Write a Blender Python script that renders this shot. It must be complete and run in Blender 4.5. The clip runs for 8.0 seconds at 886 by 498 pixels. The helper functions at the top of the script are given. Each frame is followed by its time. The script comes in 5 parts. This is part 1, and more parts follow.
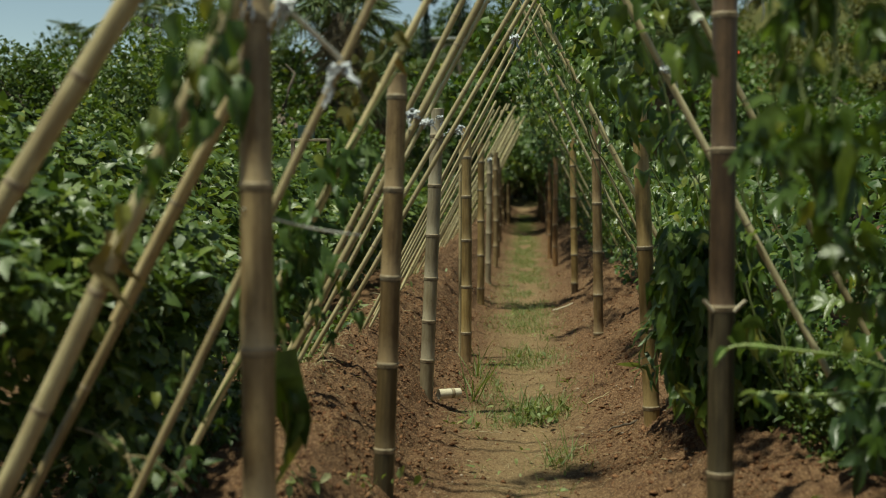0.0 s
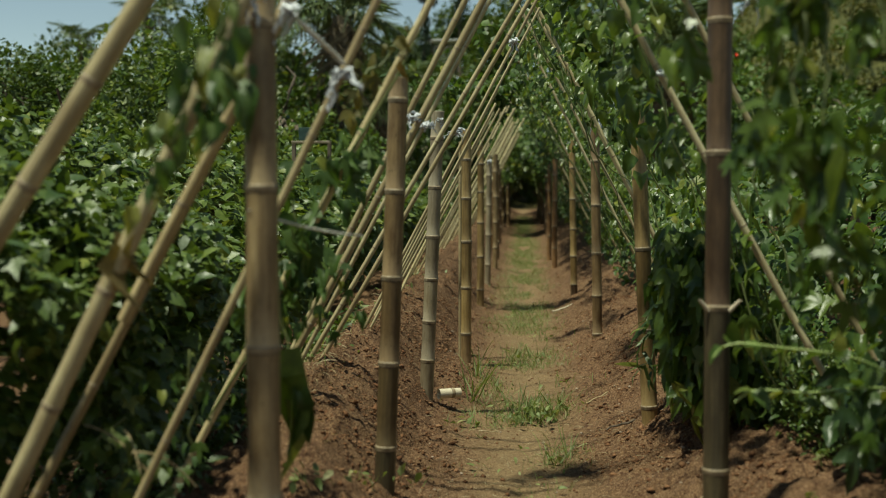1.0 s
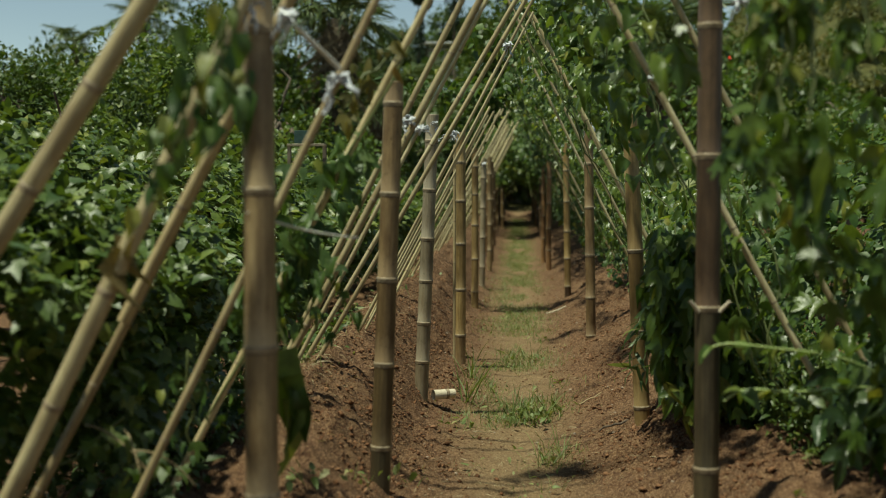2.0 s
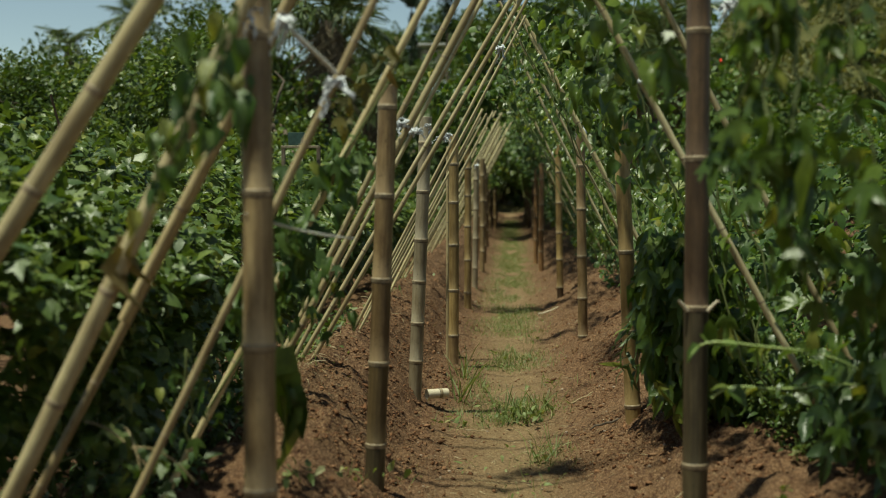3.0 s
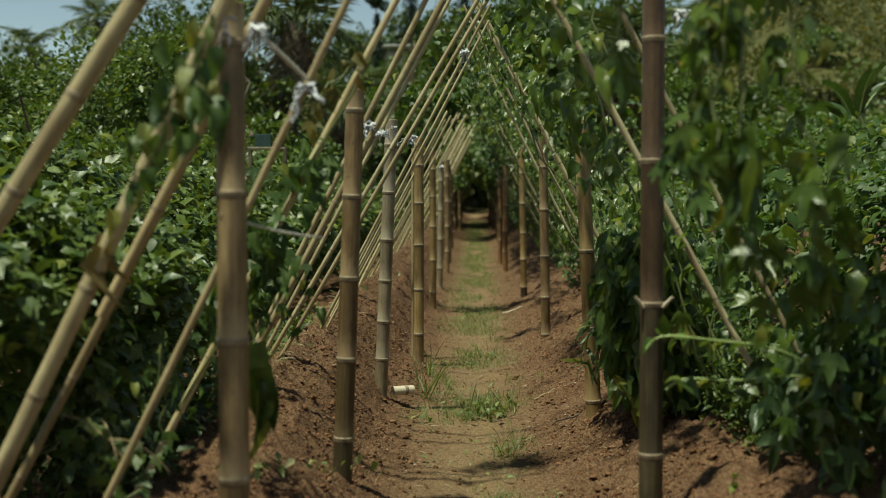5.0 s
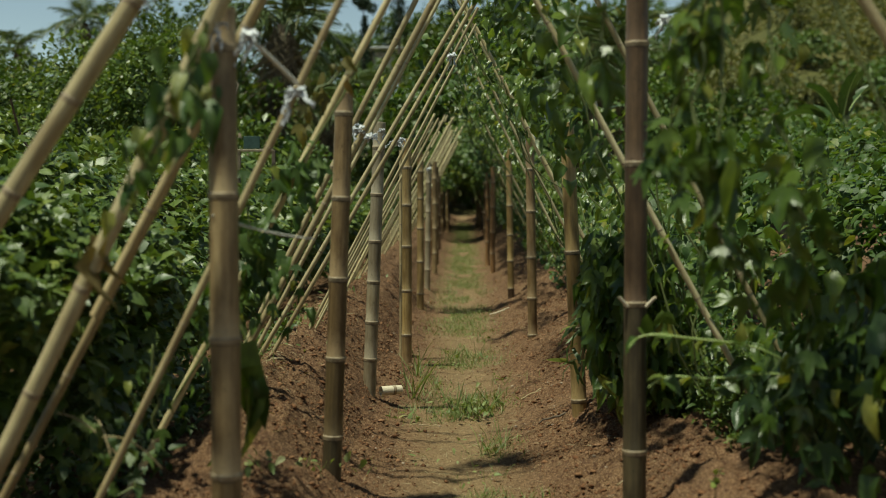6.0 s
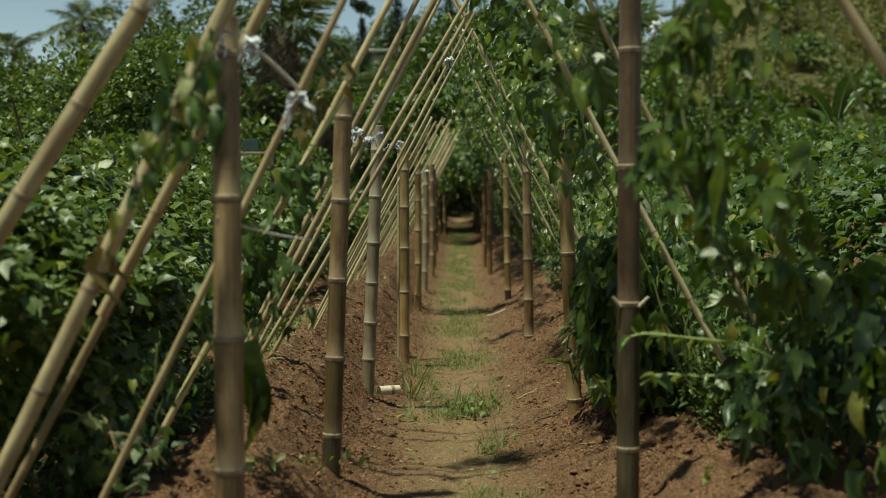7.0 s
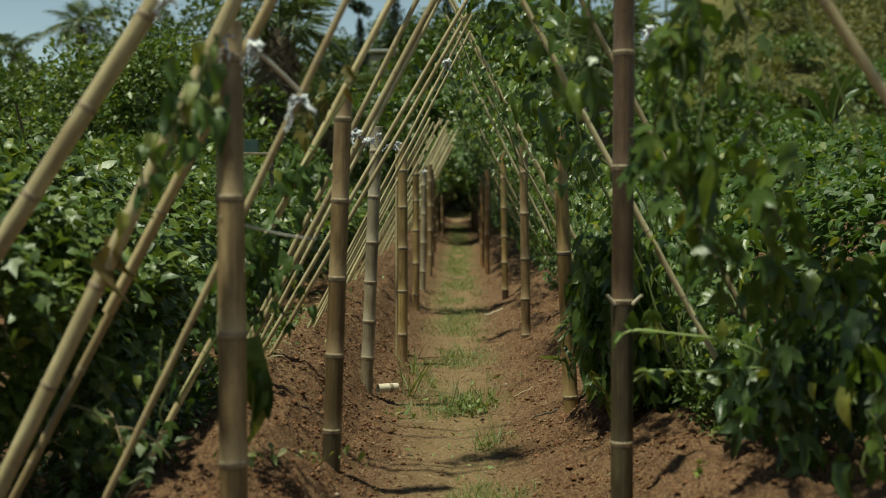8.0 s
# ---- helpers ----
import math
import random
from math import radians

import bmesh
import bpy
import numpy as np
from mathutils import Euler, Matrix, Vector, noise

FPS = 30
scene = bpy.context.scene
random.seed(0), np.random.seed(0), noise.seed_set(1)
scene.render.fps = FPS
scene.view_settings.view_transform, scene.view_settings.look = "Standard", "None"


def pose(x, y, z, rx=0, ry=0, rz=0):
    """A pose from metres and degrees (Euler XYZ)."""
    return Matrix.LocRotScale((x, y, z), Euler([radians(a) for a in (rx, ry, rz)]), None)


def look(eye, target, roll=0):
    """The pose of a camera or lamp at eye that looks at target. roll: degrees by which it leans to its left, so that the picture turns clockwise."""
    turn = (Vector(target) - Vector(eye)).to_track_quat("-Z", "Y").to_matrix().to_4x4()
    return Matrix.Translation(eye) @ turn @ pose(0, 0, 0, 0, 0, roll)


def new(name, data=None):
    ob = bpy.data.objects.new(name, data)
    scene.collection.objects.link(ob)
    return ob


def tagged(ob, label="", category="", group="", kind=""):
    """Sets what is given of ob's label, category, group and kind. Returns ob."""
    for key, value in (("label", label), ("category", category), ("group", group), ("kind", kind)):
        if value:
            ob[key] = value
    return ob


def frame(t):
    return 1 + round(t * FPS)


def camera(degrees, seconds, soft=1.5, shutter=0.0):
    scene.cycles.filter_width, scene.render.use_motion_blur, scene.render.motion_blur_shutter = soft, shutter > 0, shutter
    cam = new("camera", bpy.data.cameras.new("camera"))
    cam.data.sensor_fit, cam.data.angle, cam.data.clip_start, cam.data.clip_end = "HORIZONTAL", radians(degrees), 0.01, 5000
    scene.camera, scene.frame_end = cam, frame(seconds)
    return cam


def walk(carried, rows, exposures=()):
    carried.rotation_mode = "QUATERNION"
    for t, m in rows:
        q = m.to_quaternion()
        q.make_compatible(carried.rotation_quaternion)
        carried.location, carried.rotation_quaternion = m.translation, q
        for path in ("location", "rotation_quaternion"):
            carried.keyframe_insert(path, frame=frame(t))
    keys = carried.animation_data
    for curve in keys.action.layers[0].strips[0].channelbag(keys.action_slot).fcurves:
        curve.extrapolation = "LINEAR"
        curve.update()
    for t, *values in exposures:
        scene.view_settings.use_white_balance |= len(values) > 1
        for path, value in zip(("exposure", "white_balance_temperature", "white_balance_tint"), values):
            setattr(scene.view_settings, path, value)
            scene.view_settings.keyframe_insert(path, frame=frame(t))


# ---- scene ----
cam = camera(40.0, 8.0, soft=1.05)
cam.data.dof.use_dof = True
cam.data.dof.focus_distance = 6.8
cam.data.dof.aperture_fstop = 2.3
PATH = [
    (0.0, -0.0079, 0.2559, 1.1999, 87.473, 0, 3.817),
    (0.5, -0.0070, 0.2266, 1.1997, 87.509, 0, 3.799),
    (1.0, -0.0067, 0.1897, 1.1997, 87.556, 0, 3.796),
    (1.5, -0.0046, 0.1635, 1.2003, 87.620, 0, 3.680),
    (3.0, -0.0021, 0.0639, 1.2007, 87.738, 0, 3.195),
    (3.5, -0.0012, 0.0282, 1.2004, 87.787, 0, 2.915),
    (4.0, -0.0000, -0.0000, 1.2000, 87.846, 0, 2.605),
    (4.5, 0.0007, -0.0389, 1.2000, 87.839, 0, 2.127),
    (5.0, 0.0024, -0.0786, 1.1997, 87.783, 0, 1.541),
    (6.5, 0.0046, -0.1937, 1.1996, 87.933, 0, 0.880),
    (7.0, 0.0052, -0.2413, 1.1992, 87.977, 0, 0.830),
    (7.5, 0.0058, -0.2804, 1.1978, 87.993, 0, 0.747),
    (8.0, 0.0060, -0.3290, 1.1977, 87.989, 0, 0.725),
]
walk(cam, [(t, pose(x, y, z, rx, ry, rz)) for t, x, y, z, rx, ry, rz in PATH],
     exposures=[(0.0, 0.08, 6500, -8.0), (8.0, 0.08, 6500, -8.0)])

# ---- world, sun, exposure ----
world = bpy.data.worlds.new("sky")
world.use_nodes = True
scene.world = world
wn = world.node_tree.nodes
sky = wn.new("ShaderNodeTexSky")
sky.sky_type = "NISHITA"
sky.sun_disc = False
sky.sun_elevation = radians(72)
sky.sun_rotation = radians(-129)
sky.air_density, sky.dust_density, sky.ozone_density = 0.65, 0.0, 3.0
wn["Background"].inputs["Strength"].default_value = 0.15
tint = wn.new("ShaderNodeMix")
tint.data_type, tint.blend_type = "RGBA", "MULTIPLY"
tint.inputs[0].default_value, tint.inputs[7].default_value = 1.0, (1.12, 0.845, 0.62, 1)
world.node_tree.links.new(sky.outputs["Color"], tint.inputs[6])
world.node_tree.links.new(tint.outputs[2], wn["Background"].inputs["Color"])
sun = bpy.data.lights.new("sun", "SUN")
sun.energy, sun.angle, sun.color = 5.3, radians(2.0), (1.0, 0.93, 0.78)
sun_ob = new("sun", sun)
sun_ob.matrix_world = look((-3.2, -2.6, 12.4), (0, 0, 0))


# ---- materials ----
def shader(name):
    m = bpy.data.materials.new(name)
    m.use_nodes = True
    nt = m.node_tree
    return m, nt, nt.nodes, nt.links, nt.nodes["Principled BSDF"]


def mapped(nt, scale=(1, 1, 1), source="Object"):
    tc = nt.nodes.new("ShaderNodeTexCoord")
    mp = nt.nodes.new("ShaderNodeMapping")
    mp.inputs["Scale"].default_value = scale
    nt.links.new(tc.outputs[source], mp.inputs["Vector"])
    return mp.outputs["Vector"]


def noise_tex(nt, vec, scale, detail=4, rough=0.6):
    n = nt.nodes.new("ShaderNodeTexNoise")
    n.inputs["Scale"].default_value, n.inputs["Detail"].default_value, n.inputs["Roughness"].default_value = scale, detail, rough
    nt.links.new(vec, n.inputs["Vector"])
    return n.outputs["Fac"]


def ramp(nt, fac, stops):
    r = nt.nodes.new("ShaderNodeValToRGB")
    els = r.color_ramp.elements
    while len(els) < len(stops):
        els.new(0.5)
    for e, (p, c) in zip(els, stops):
        e.position, e.color = p, (*c, 1)
    nt.links.new(fac, r.inputs["Fac"])
    return r.outputs["Color"]


def mix(nt, fac, a, b, mode="MIX"):
    n = nt.nodes.new("ShaderNodeMix")
    n.data_type, n.blend_type = "RGBA", mode
    for sock, v in ((n.inputs[0], fac), (n.inputs[6], a), (n.inputs[7], b)):
        if isinstance(v, (int, float)):
            sock.default_value = v
        elif isinstance(v, tuple):
            sock.default_value = (*v, 1)
        else:
            nt.links.new(v, sock)
    return n.outputs[2]


def bump(nt, height, strength, distance=0.01):
    b = nt.nodes.new("ShaderNodeBump")
    b.inputs["Strength"].default_value, b.inputs["Distance"].default_value = strength, distance
    nt.links.new(height, b.inputs["Height"])
    return b.outputs["Normal"]


def bamboo(name, dark, light, stain, rough=0.42, bloom=0.0):
    """Culm skin: streaks along the culm, blotches, stains; each piece has its own tone. bloom: pale wax above a node."""
    m, nt, nodes, links, p = shader(name)
    info = nodes.new("ShaderNodeObjectInfo")
    vec = mapped(nt)
    shift = nodes.new("ShaderNodeVectorMath")
    shift.operation = "ADD"
    links.new(vec, shift.inputs[0])
    links.new(info.outputs["Location"], shift.inputs[1])
    mp = nodes.new("ShaderNodeMapping")
    mp.inputs["Scale"].default_value = (1, 1, 0.045)
    links.new(shift.outputs[0], mp.inputs["Vector"])
    streak = noise_tex(nt, mp.outputs["Vector"], 95, 5)
    mq = nodes.new("ShaderNodeMapping")
    mq.inputs["Scale"].default_value = (1, 1, 0.3)
    links.new(shift.outputs[0], mq.inputs["Vector"])
    blotch = noise_tex(nt, mq.outputs["Vector"], 16, 6, 0.7)
    col = ramp(nt, streak, [(0.28, dark), (0.7, light)])
    col = mix(nt, ramp(nt, blotch, [(0.38, (0, 0, 0)), (0.68, (0.9, 0.9, 0.9))]), col, stain)
    tone = ramp(nt, info.outputs["Random"], [(0.0, (0.72, 0.68, 0.62)), (0.5, (1, 1, 1)), (1.0, (1.22, 1.2, 1.12))])
    col = mix(nt, 1.0, col, tone, "MULTIPLY")
    if bloom:
        sep = nodes.new("ShaderNodeSeparateXYZ")
        links.new(vec, sep.inputs[0])
        up = nodes.new("ShaderNodeMath")
        up.operation = "MULTIPLY_ADD"
        links.new(blotch, up.inputs[0])
        up.inputs[1].default_value = 0.11
        links.new(sep.outputs["Z"], up.inputs[2])
        col = mix(nt, ramp(nt, up.outputs[0], [(0.06, (bloom, bloom, bloom)), (0.17, (0, 0, 0))]), col, tuple(min(0.6, c * 1.35 + 0.04) for c in light))
    speck = noise_tex(nt, shift.outputs[0], 60, 3, 0.7)
    col = mix(nt, ramp(nt, speck, [(0.6, (0, 0, 0)), (0.72, (0.6, 0.6, 0.6))]), col, tuple(c * 0.45 for c in dark))
    links.new(col, p.inputs["Base Color"])
    p.inputs["Roughness"].default_value = rough
    p.inputs["Specular IOR Level"].default_value = 0.35
    links.new(bump(nt, streak, 0.25, 0.002), p.inputs["Normal"])
    return m


def leaf_material(name, deep, fresh, dry, gloss=0.34, thin=0.3):
    """Leaf blade: each leaf has its own green, a few are yellowed; light passes through."""
    m, nt, nodes, links, p = shader(name)
    geo = nodes.new("ShaderNodeNewGeometry")
    col = ramp(nt, geo.outputs["Random Per Island"], [(0.0, deep), (0.55, tuple((a + b) / 2 for a, b in zip(deep, fresh))), (0.9, fresh), (1.0, dry)])
    spot = noise_tex(nt, mapped(nt), 26, 3)
    col = mix(nt, ramp(nt, spot, [(0.35, (0.55, 0.55, 0.55)), (0.65, (0, 0, 0))]), col, tuple(c * 0.6 for c in deep))
    links.new(col, p.inputs["Base Color"])
    p.inputs["Roughness"].default_value = gloss + 0.06
    p.inputs["Specular IOR Level"].default_value = 0.5
    links.new(bump(nt, noise_tex(nt, mapped(nt), 70, 4, 0.7), 0.35, 0.005), p.inputs["Normal"])
    tr = nodes.new("ShaderNodeBsdfTranslucent")
    tint = mix(nt, 1.0, col, (1.6, 1.55, 0.7), "MULTIPLY")
    links.new(tint, tr.inputs["Color"])
    ms = nodes.new("ShaderNodeMixShader")
    ms.inputs[0].default_value = thin
    links.new(p.outputs[0], ms.inputs[1])
    links.new(tr.outputs[0], ms.inputs[2])
    links.new(ms.outputs[0], nodes["Material Output"].inputs["Surface"])
    return m


def plain(name, a, b, scale=20, rough=0.7, relief=0.2, metal=0.0):
    m, nt, nodes, links, p = shader(name)
    n = noise_tex(nt, mapped(nt), scale, 5)
    links.new(ramp(nt, n, [(0.3, a), (0.7, b)]), p.inputs["Base Color"])
    p.inputs["Roughness"].default_value, p.inputs["Metallic"].default_value = rough, metal
    links.new(bump(nt, n, relief, 0.01), p.inputs["Normal"])
    return m


def soil_material():
    """Red-brown tilled earth, with hill grass past the plot."""
    m, nt, nodes, links, p = shader("red_soil")
    vec = mapped(nt)
    big = noise_tex(nt, vec, 1.3, 6)
    mid = noise_tex(nt, vec, 9, 6, 0.7)
    fine = noise_tex(nt, vec, 70, 5, 0.75)
    col = ramp(nt, mid, [(0.28, (0.085, 0.042, 0.021)), (0.5, (0.14, 0.077, 0.039)), (0.75, (0.2, 0.117, 0.064))])
    col = mix(nt, ramp(nt, big, [(0.4, (0, 0, 0)), (0.66, (0.6, 0.6, 0.6))]), col, (0.158, 0.096, 0.048))
    col = mix(nt, ramp(nt, fine, [(0.36, (0.9, 0.9, 0.9)), (0.52, (0, 0, 0))]), col, (0.06, 0.026, 0.015))
    grit = noise_tex(nt, vec, 210, 3, 0.8)
    col = mix(nt, ramp(nt, grit, [(0.53, (0, 0, 0)), (0.63, (0.8, 0.8, 0.8))]), col, (0.32, 0.212, 0.133))
    warp = nodes.new("ShaderNodeVectorMath")
    warp.operation = "MULTIPLY_ADD"
    jit = nodes.new("ShaderNodeTexNoise")
    jit.inputs["Scale"].default_value, jit.inputs["Detail"].default_value = 22, 4
    links.new(vec, jit.inputs["Vector"])
    links.new(jit.outputs["Color"], warp.inputs[0])
    warp.inputs[1].default_value = (0.07, 0.07, 0.07)
    links.new(vec, warp.inputs[2])
    cell = nodes.new("ShaderNodeTexVoronoi")
    cell.feature = "DISTANCE_TO_EDGE"
    cell.inputs["Scale"].default_value = 17
    links.new(warp.outputs[0], cell.inputs["Vector"])
    crack = mix(nt, 1.0, ramp(nt, cell.outputs["Distance"], [(0.0, (1, 1, 1)), (0.07, (0, 0, 0))]), ramp(nt, mid, [(0.38, (0, 0, 0)), (0.5, (1, 1, 1))]), "MULTIPLY")
    col = mix(nt, crack, col, (0.045, 0.02, 0.012))
    sep = nodes.new("ShaderNodeSeparateXYZ")
    links.new(vec, sep.inputs[0])
    # trodden path: paler, yellower earth down the middle
    wob = nodes.new("ShaderNodeMath")
    wob.operation = "ABSOLUTE"
    links.new(sep.outputs["X"], wob.inputs[0])
    add = nodes.new("ShaderNodeMath")
    add.operation = "MULTIPLY_ADD"
    links.new(big, add.inputs[0])
    add.inputs[1].default_value = 0.5
    links.new(wob.outputs[0], add.inputs[2])
    path = ramp(nt, add.outputs[0], [(0.36, (0.7, 0.7, 0.7)), (0.62, (0, 0, 0))])
    pale = ramp(nt, mix(nt, 0.5, fine, grit), [(0.36, (0.108, 0.066, 0.033)), (0.62, (0.345, 0.253, 0.135))])
    col = mix(nt, path, col, pale)
    grains = noise_tex(nt, vec, 105, 2, 0.6)
    col = mix(nt, ramp(nt, grains, [(0.36, (0.6, 0.6, 0.6)), (0.47, (0, 0, 0))]), col, (0.07, 0.034, 0.019))
    col = mix(nt, ramp(nt, grains, [(0.56, (0, 0, 0)), (0.68, (0.45, 0.45, 0.45))]), col, (0.36, 0.225, 0.135))
    # grassland beyond
    meadow = ramp(nt, noise_tex(nt, vec, 0.12, 8, 0.68), [(0.3, (0.035, 0.043, 0.013)), (0.47, (0.08, 0.078, 0.026)), (0.6, (0.14, 0.12, 0.045)), (0.75, (0.12, 0.085, 0.042))])
    far = nodes.new("ShaderNodeMapRange")
    far.inputs[1].default_value, far.inputs[2].default_value = 56, 64
    links.new(sep.outputs["Y"], far.inputs[0])
    col = mix(nt, far.outputs[0], col, meadow)
    links.new(col, p.inputs["Base Color"])
    p.inputs["Roughness"].default_value = 0.95
    p.inputs["Specular IOR Level"].default_value = 0.15
    links.new(bump(nt, mix(nt, 0.5, fine, grains), 0.8, 0.028), p.inputs["Normal"])
    return m


SOIL = soil_material()
def clod_material():
    """Lumps of the same earth, each with its own tone."""
    m, nt, nodes, links, p = shader("soil_clod")
    geo = nodes.new("ShaderNodeNewGeometry")
    tone = ramp(nt, geo.outputs["Random Per Island"], [(0.0, (0.11, 0.05, 0.025)), (0.5, (0.2, 0.1, 0.05)), (0.9, (0.27, 0.145, 0.077)), (1.0, (0.32, 0.195, 0.115))])
    n = noise_tex(nt, mapped(nt), 120, 4, 0.7)
    links.new(mix(nt, ramp(nt, n, [(0.4, (0.6, 0.6, 0.6)), (0.6, (0, 0, 0))]), tone, (0.07, 0.031, 0.016)), p.inputs["Base Color"])
    p.inputs["Roughness"].default_value, p.inputs["Specular IOR Level"].default_value = 0.95, 0.15
    links.new(bump(nt, n, 0.6, 0.004), p.inputs["Normal"])
    return m


CLOD = clod_material()
PEBBLE = plain("pebble", (0.22, 0.16, 0.11), (0.38, 0.3, 0.23), 30, 0.85, 0.3)
GREY_BAMBOO = bamboo("weathered_grey_bamboo", (0.15, 0.1, 0.05), (0.345, 0.258, 0.142), (0.1, 0.062, 0.03), bloom=0.6)
PALE_BAMBOO = bamboo("pale_grey_bamboo", (0.19, 0.155, 0.1), (0.37, 0.315, 0.225), (0.15, 0.112, 0.066), bloom=0.5)
OLIVE_BAMBOO = bamboo("olive_brown_bamboo", (0.125, 0.082, 0.038), (0.285, 0.2, 0.105), (0.08, 0.046, 0.023), bloom=0.6)
GOLD_BAMBOO = bamboo("golden_bamboo", (0.19, 0.12, 0.045), (0.36, 0.26, 0.115), (0.115, 0.07, 0.028), bloom=0.4)
DARK_BAMBOO = bamboo("dark_brown_bamboo", (0.06, 0.036, 0.02), (0.148, 0.092, 0.052), (0.038, 0.023, 0.014), bloom=0.3)
RED_BAMBOO = bamboo("red_brown_bamboo", (0.18, 0.1, 0.042), (0.34, 0.205, 0.1), (0.1, 0.05, 0.026), bloom=0.3)
STRAW_BAMBOO = bamboo("straw_bamboo", (0.38, 0.32, 0.18), (0.62, 0.55, 0.345), (0.27, 0.205, 0.11))
TAN_BAMBOO = bamboo("tan_bamboo", (0.28, 0.22, 0.115), (0.46, 0.38, 0.23), (0.2, 0.145, 0.075))
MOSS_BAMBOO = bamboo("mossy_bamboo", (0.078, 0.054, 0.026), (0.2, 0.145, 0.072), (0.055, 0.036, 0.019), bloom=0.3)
# darkest culm tone, for the lowest internodes of two near posts
BLACKISH_BAMBOO = bamboo("blackish_brown_bamboo", (0.032, 0.026, 0.015), (0.1, 0.078, 0.045), (0.024, 0.018, 0.011))
NODE_PALE = plain("node_ridge", (0.17, 0.125, 0.075), (0.34, 0.27, 0.175), 60, 0.6)
NODE_DARK = plain("node_scar", (0.045, 0.03, 0.02), (0.1, 0.068, 0.042), 60, 0.7)
NODE_TAN = plain("pole_node_scar", (0.16, 0.11, 0.06), (0.28, 0.2, 0.12), 60, 0.7)
CUT_END = plain("cut_bamboo_end", (0.45, 0.38, 0.27), (0.62, 0.55, 0.42), 90, 0.8)
PLASTIC = plain("white_plastic_strip", (0.4, 0.42, 0.46), (0.7, 0.72, 0.76), 60, 0.35, 0.3)
TWINE = plain("pale_twine", (0.5, 0.48, 0.42), (0.68, 0.66, 0.6), 90, 0.7)
STEM = plain("vine_stem", (0.07, 0.09, 0.025), (0.13, 0.15, 0.045), 40, 0.55)
FRESH_STEM = plain("young_vine_stem", (0.22, 0.3, 0.085), (0.36, 0.43, 0.16), 40, 0.45)
WOOD = plain("bark", (0.06, 0.045, 0.032), (0.17, 0.13, 0.095), 18, 0.9, 0.6)
PALM_BARK = plain("palm_bark", (0.05, 0.04, 0.03), (0.14, 0.11, 0.085), 24, 0.9, 0.6)
VINE_LEAF = leaf_material("vine_leaf", (0.037, 0.078, 0.014), (0.108, 0.17, 0.028), (0.28, 0.268, 0.05), 0.42, 0.32)
NEAR_LEAF = leaf_material("trellis_vine_leaf", (0.05, 0.092, 0.018), (0.16, 0.218, 0.038), (0.29, 0.28, 0.055), 0.23, 0.4)
HEDGE_LEAF = leaf_material("hedge_leaf", (0.05, 0.09, 0.018), (0.16, 0.215, 0.045), (0.27, 0.29, 0.07), 0.33, 0.26)
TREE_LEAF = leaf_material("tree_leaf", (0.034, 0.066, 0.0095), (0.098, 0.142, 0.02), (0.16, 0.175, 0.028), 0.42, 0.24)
PALE_LEAF = leaf_material("pale_shrub_leaf", (0.05, 0.0979, 0.015), (0.12, 0.18, 0.035), (0.24, 0.237, 0.056), 0.5, 0.25)
SCRUB = leaf_material("dry_scrub", (0.05, 0.066, 0.018), (0.19, 0.185, 0.052), (0.3, 0.23, 0.085), 0.65, 0.2)
BROWN_LEAF = leaf_material("withered_leaf", (0.10, 0.075, 0.025), (0.2, 0.15, 0.05), (0.3, 0.2, 0.08), 0.6, 0.3)
SHADED_LEAF = leaf_material("shaded_vine_leaf", (0.022, 0.046, 0.012), (0.06, 0.1, 0.024), (0.09, 0.12, 0.03), 0.3, 0.2)
AGED_LEAF = leaf_material("yellowing_leaf", (0.09, 0.085, 0.018), (0.24, 0.19, 0.03), (0.28, 0.16, 0.04), 0.5, 0.35)
PALM_LEAF = leaf_material("palm_leaflet", (0.055, 0.086, 0.027), (0.14, 0.185, 0.062), (0.18, 0.16, 0.06), 0.36, 0.2)
DRY_FROND = leaf_material("dry_palm_leaflet", (0.12, 0.09, 0.055), (0.25, 0.2, 0.13), (0.3, 0.25, 0.17), 0.7, 0.2)
PINE_LEAF = leaf_material("conifer_needle", (0.012, 0.03, 0.012), (0.025, 0.052, 0.018), (0.04, 0.06, 0.02), 0.6, 0.1)
GRASS = leaf_material("path_grass", (0.12, 0.165, 0.045), (0.24, 0.285, 0.1), (0.36, 0.32, 0.15), 0.5, 0.3)
STRAW = leaf_material("dead_straw", (0.28, 0.22, 0.12), (0.45, 0.38, 0.24), (0.5, 0.44, 0.3), 0.7, 0.2)
BANANA = leaf_material("banana_leaf", (0.03, 0.062, 0.015), (0.065, 0.11, 0.028), (0.1, 0.15, 0.04), 0.35, 0.25)
PETAL = plain("red_petal", (0.6, 0.03, 0.01), (0.8, 0.08, 0.02), 30, 0.5)
ROOF = plain("zinc_roof", (0.5, 0.51, 0.52), (0.7, 0.71, 0.72), 6, 0.5, 0.1)
HUT_WALL = plain("hut_wall", (0.2, 0.19, 0.17), (0.35, 0.33, 0.3), 8, 0.9)
NET = plain("teal_netting", (0.012, 0.034, 0.03), (0.03, 0.068, 0.058), 40, 0.8)


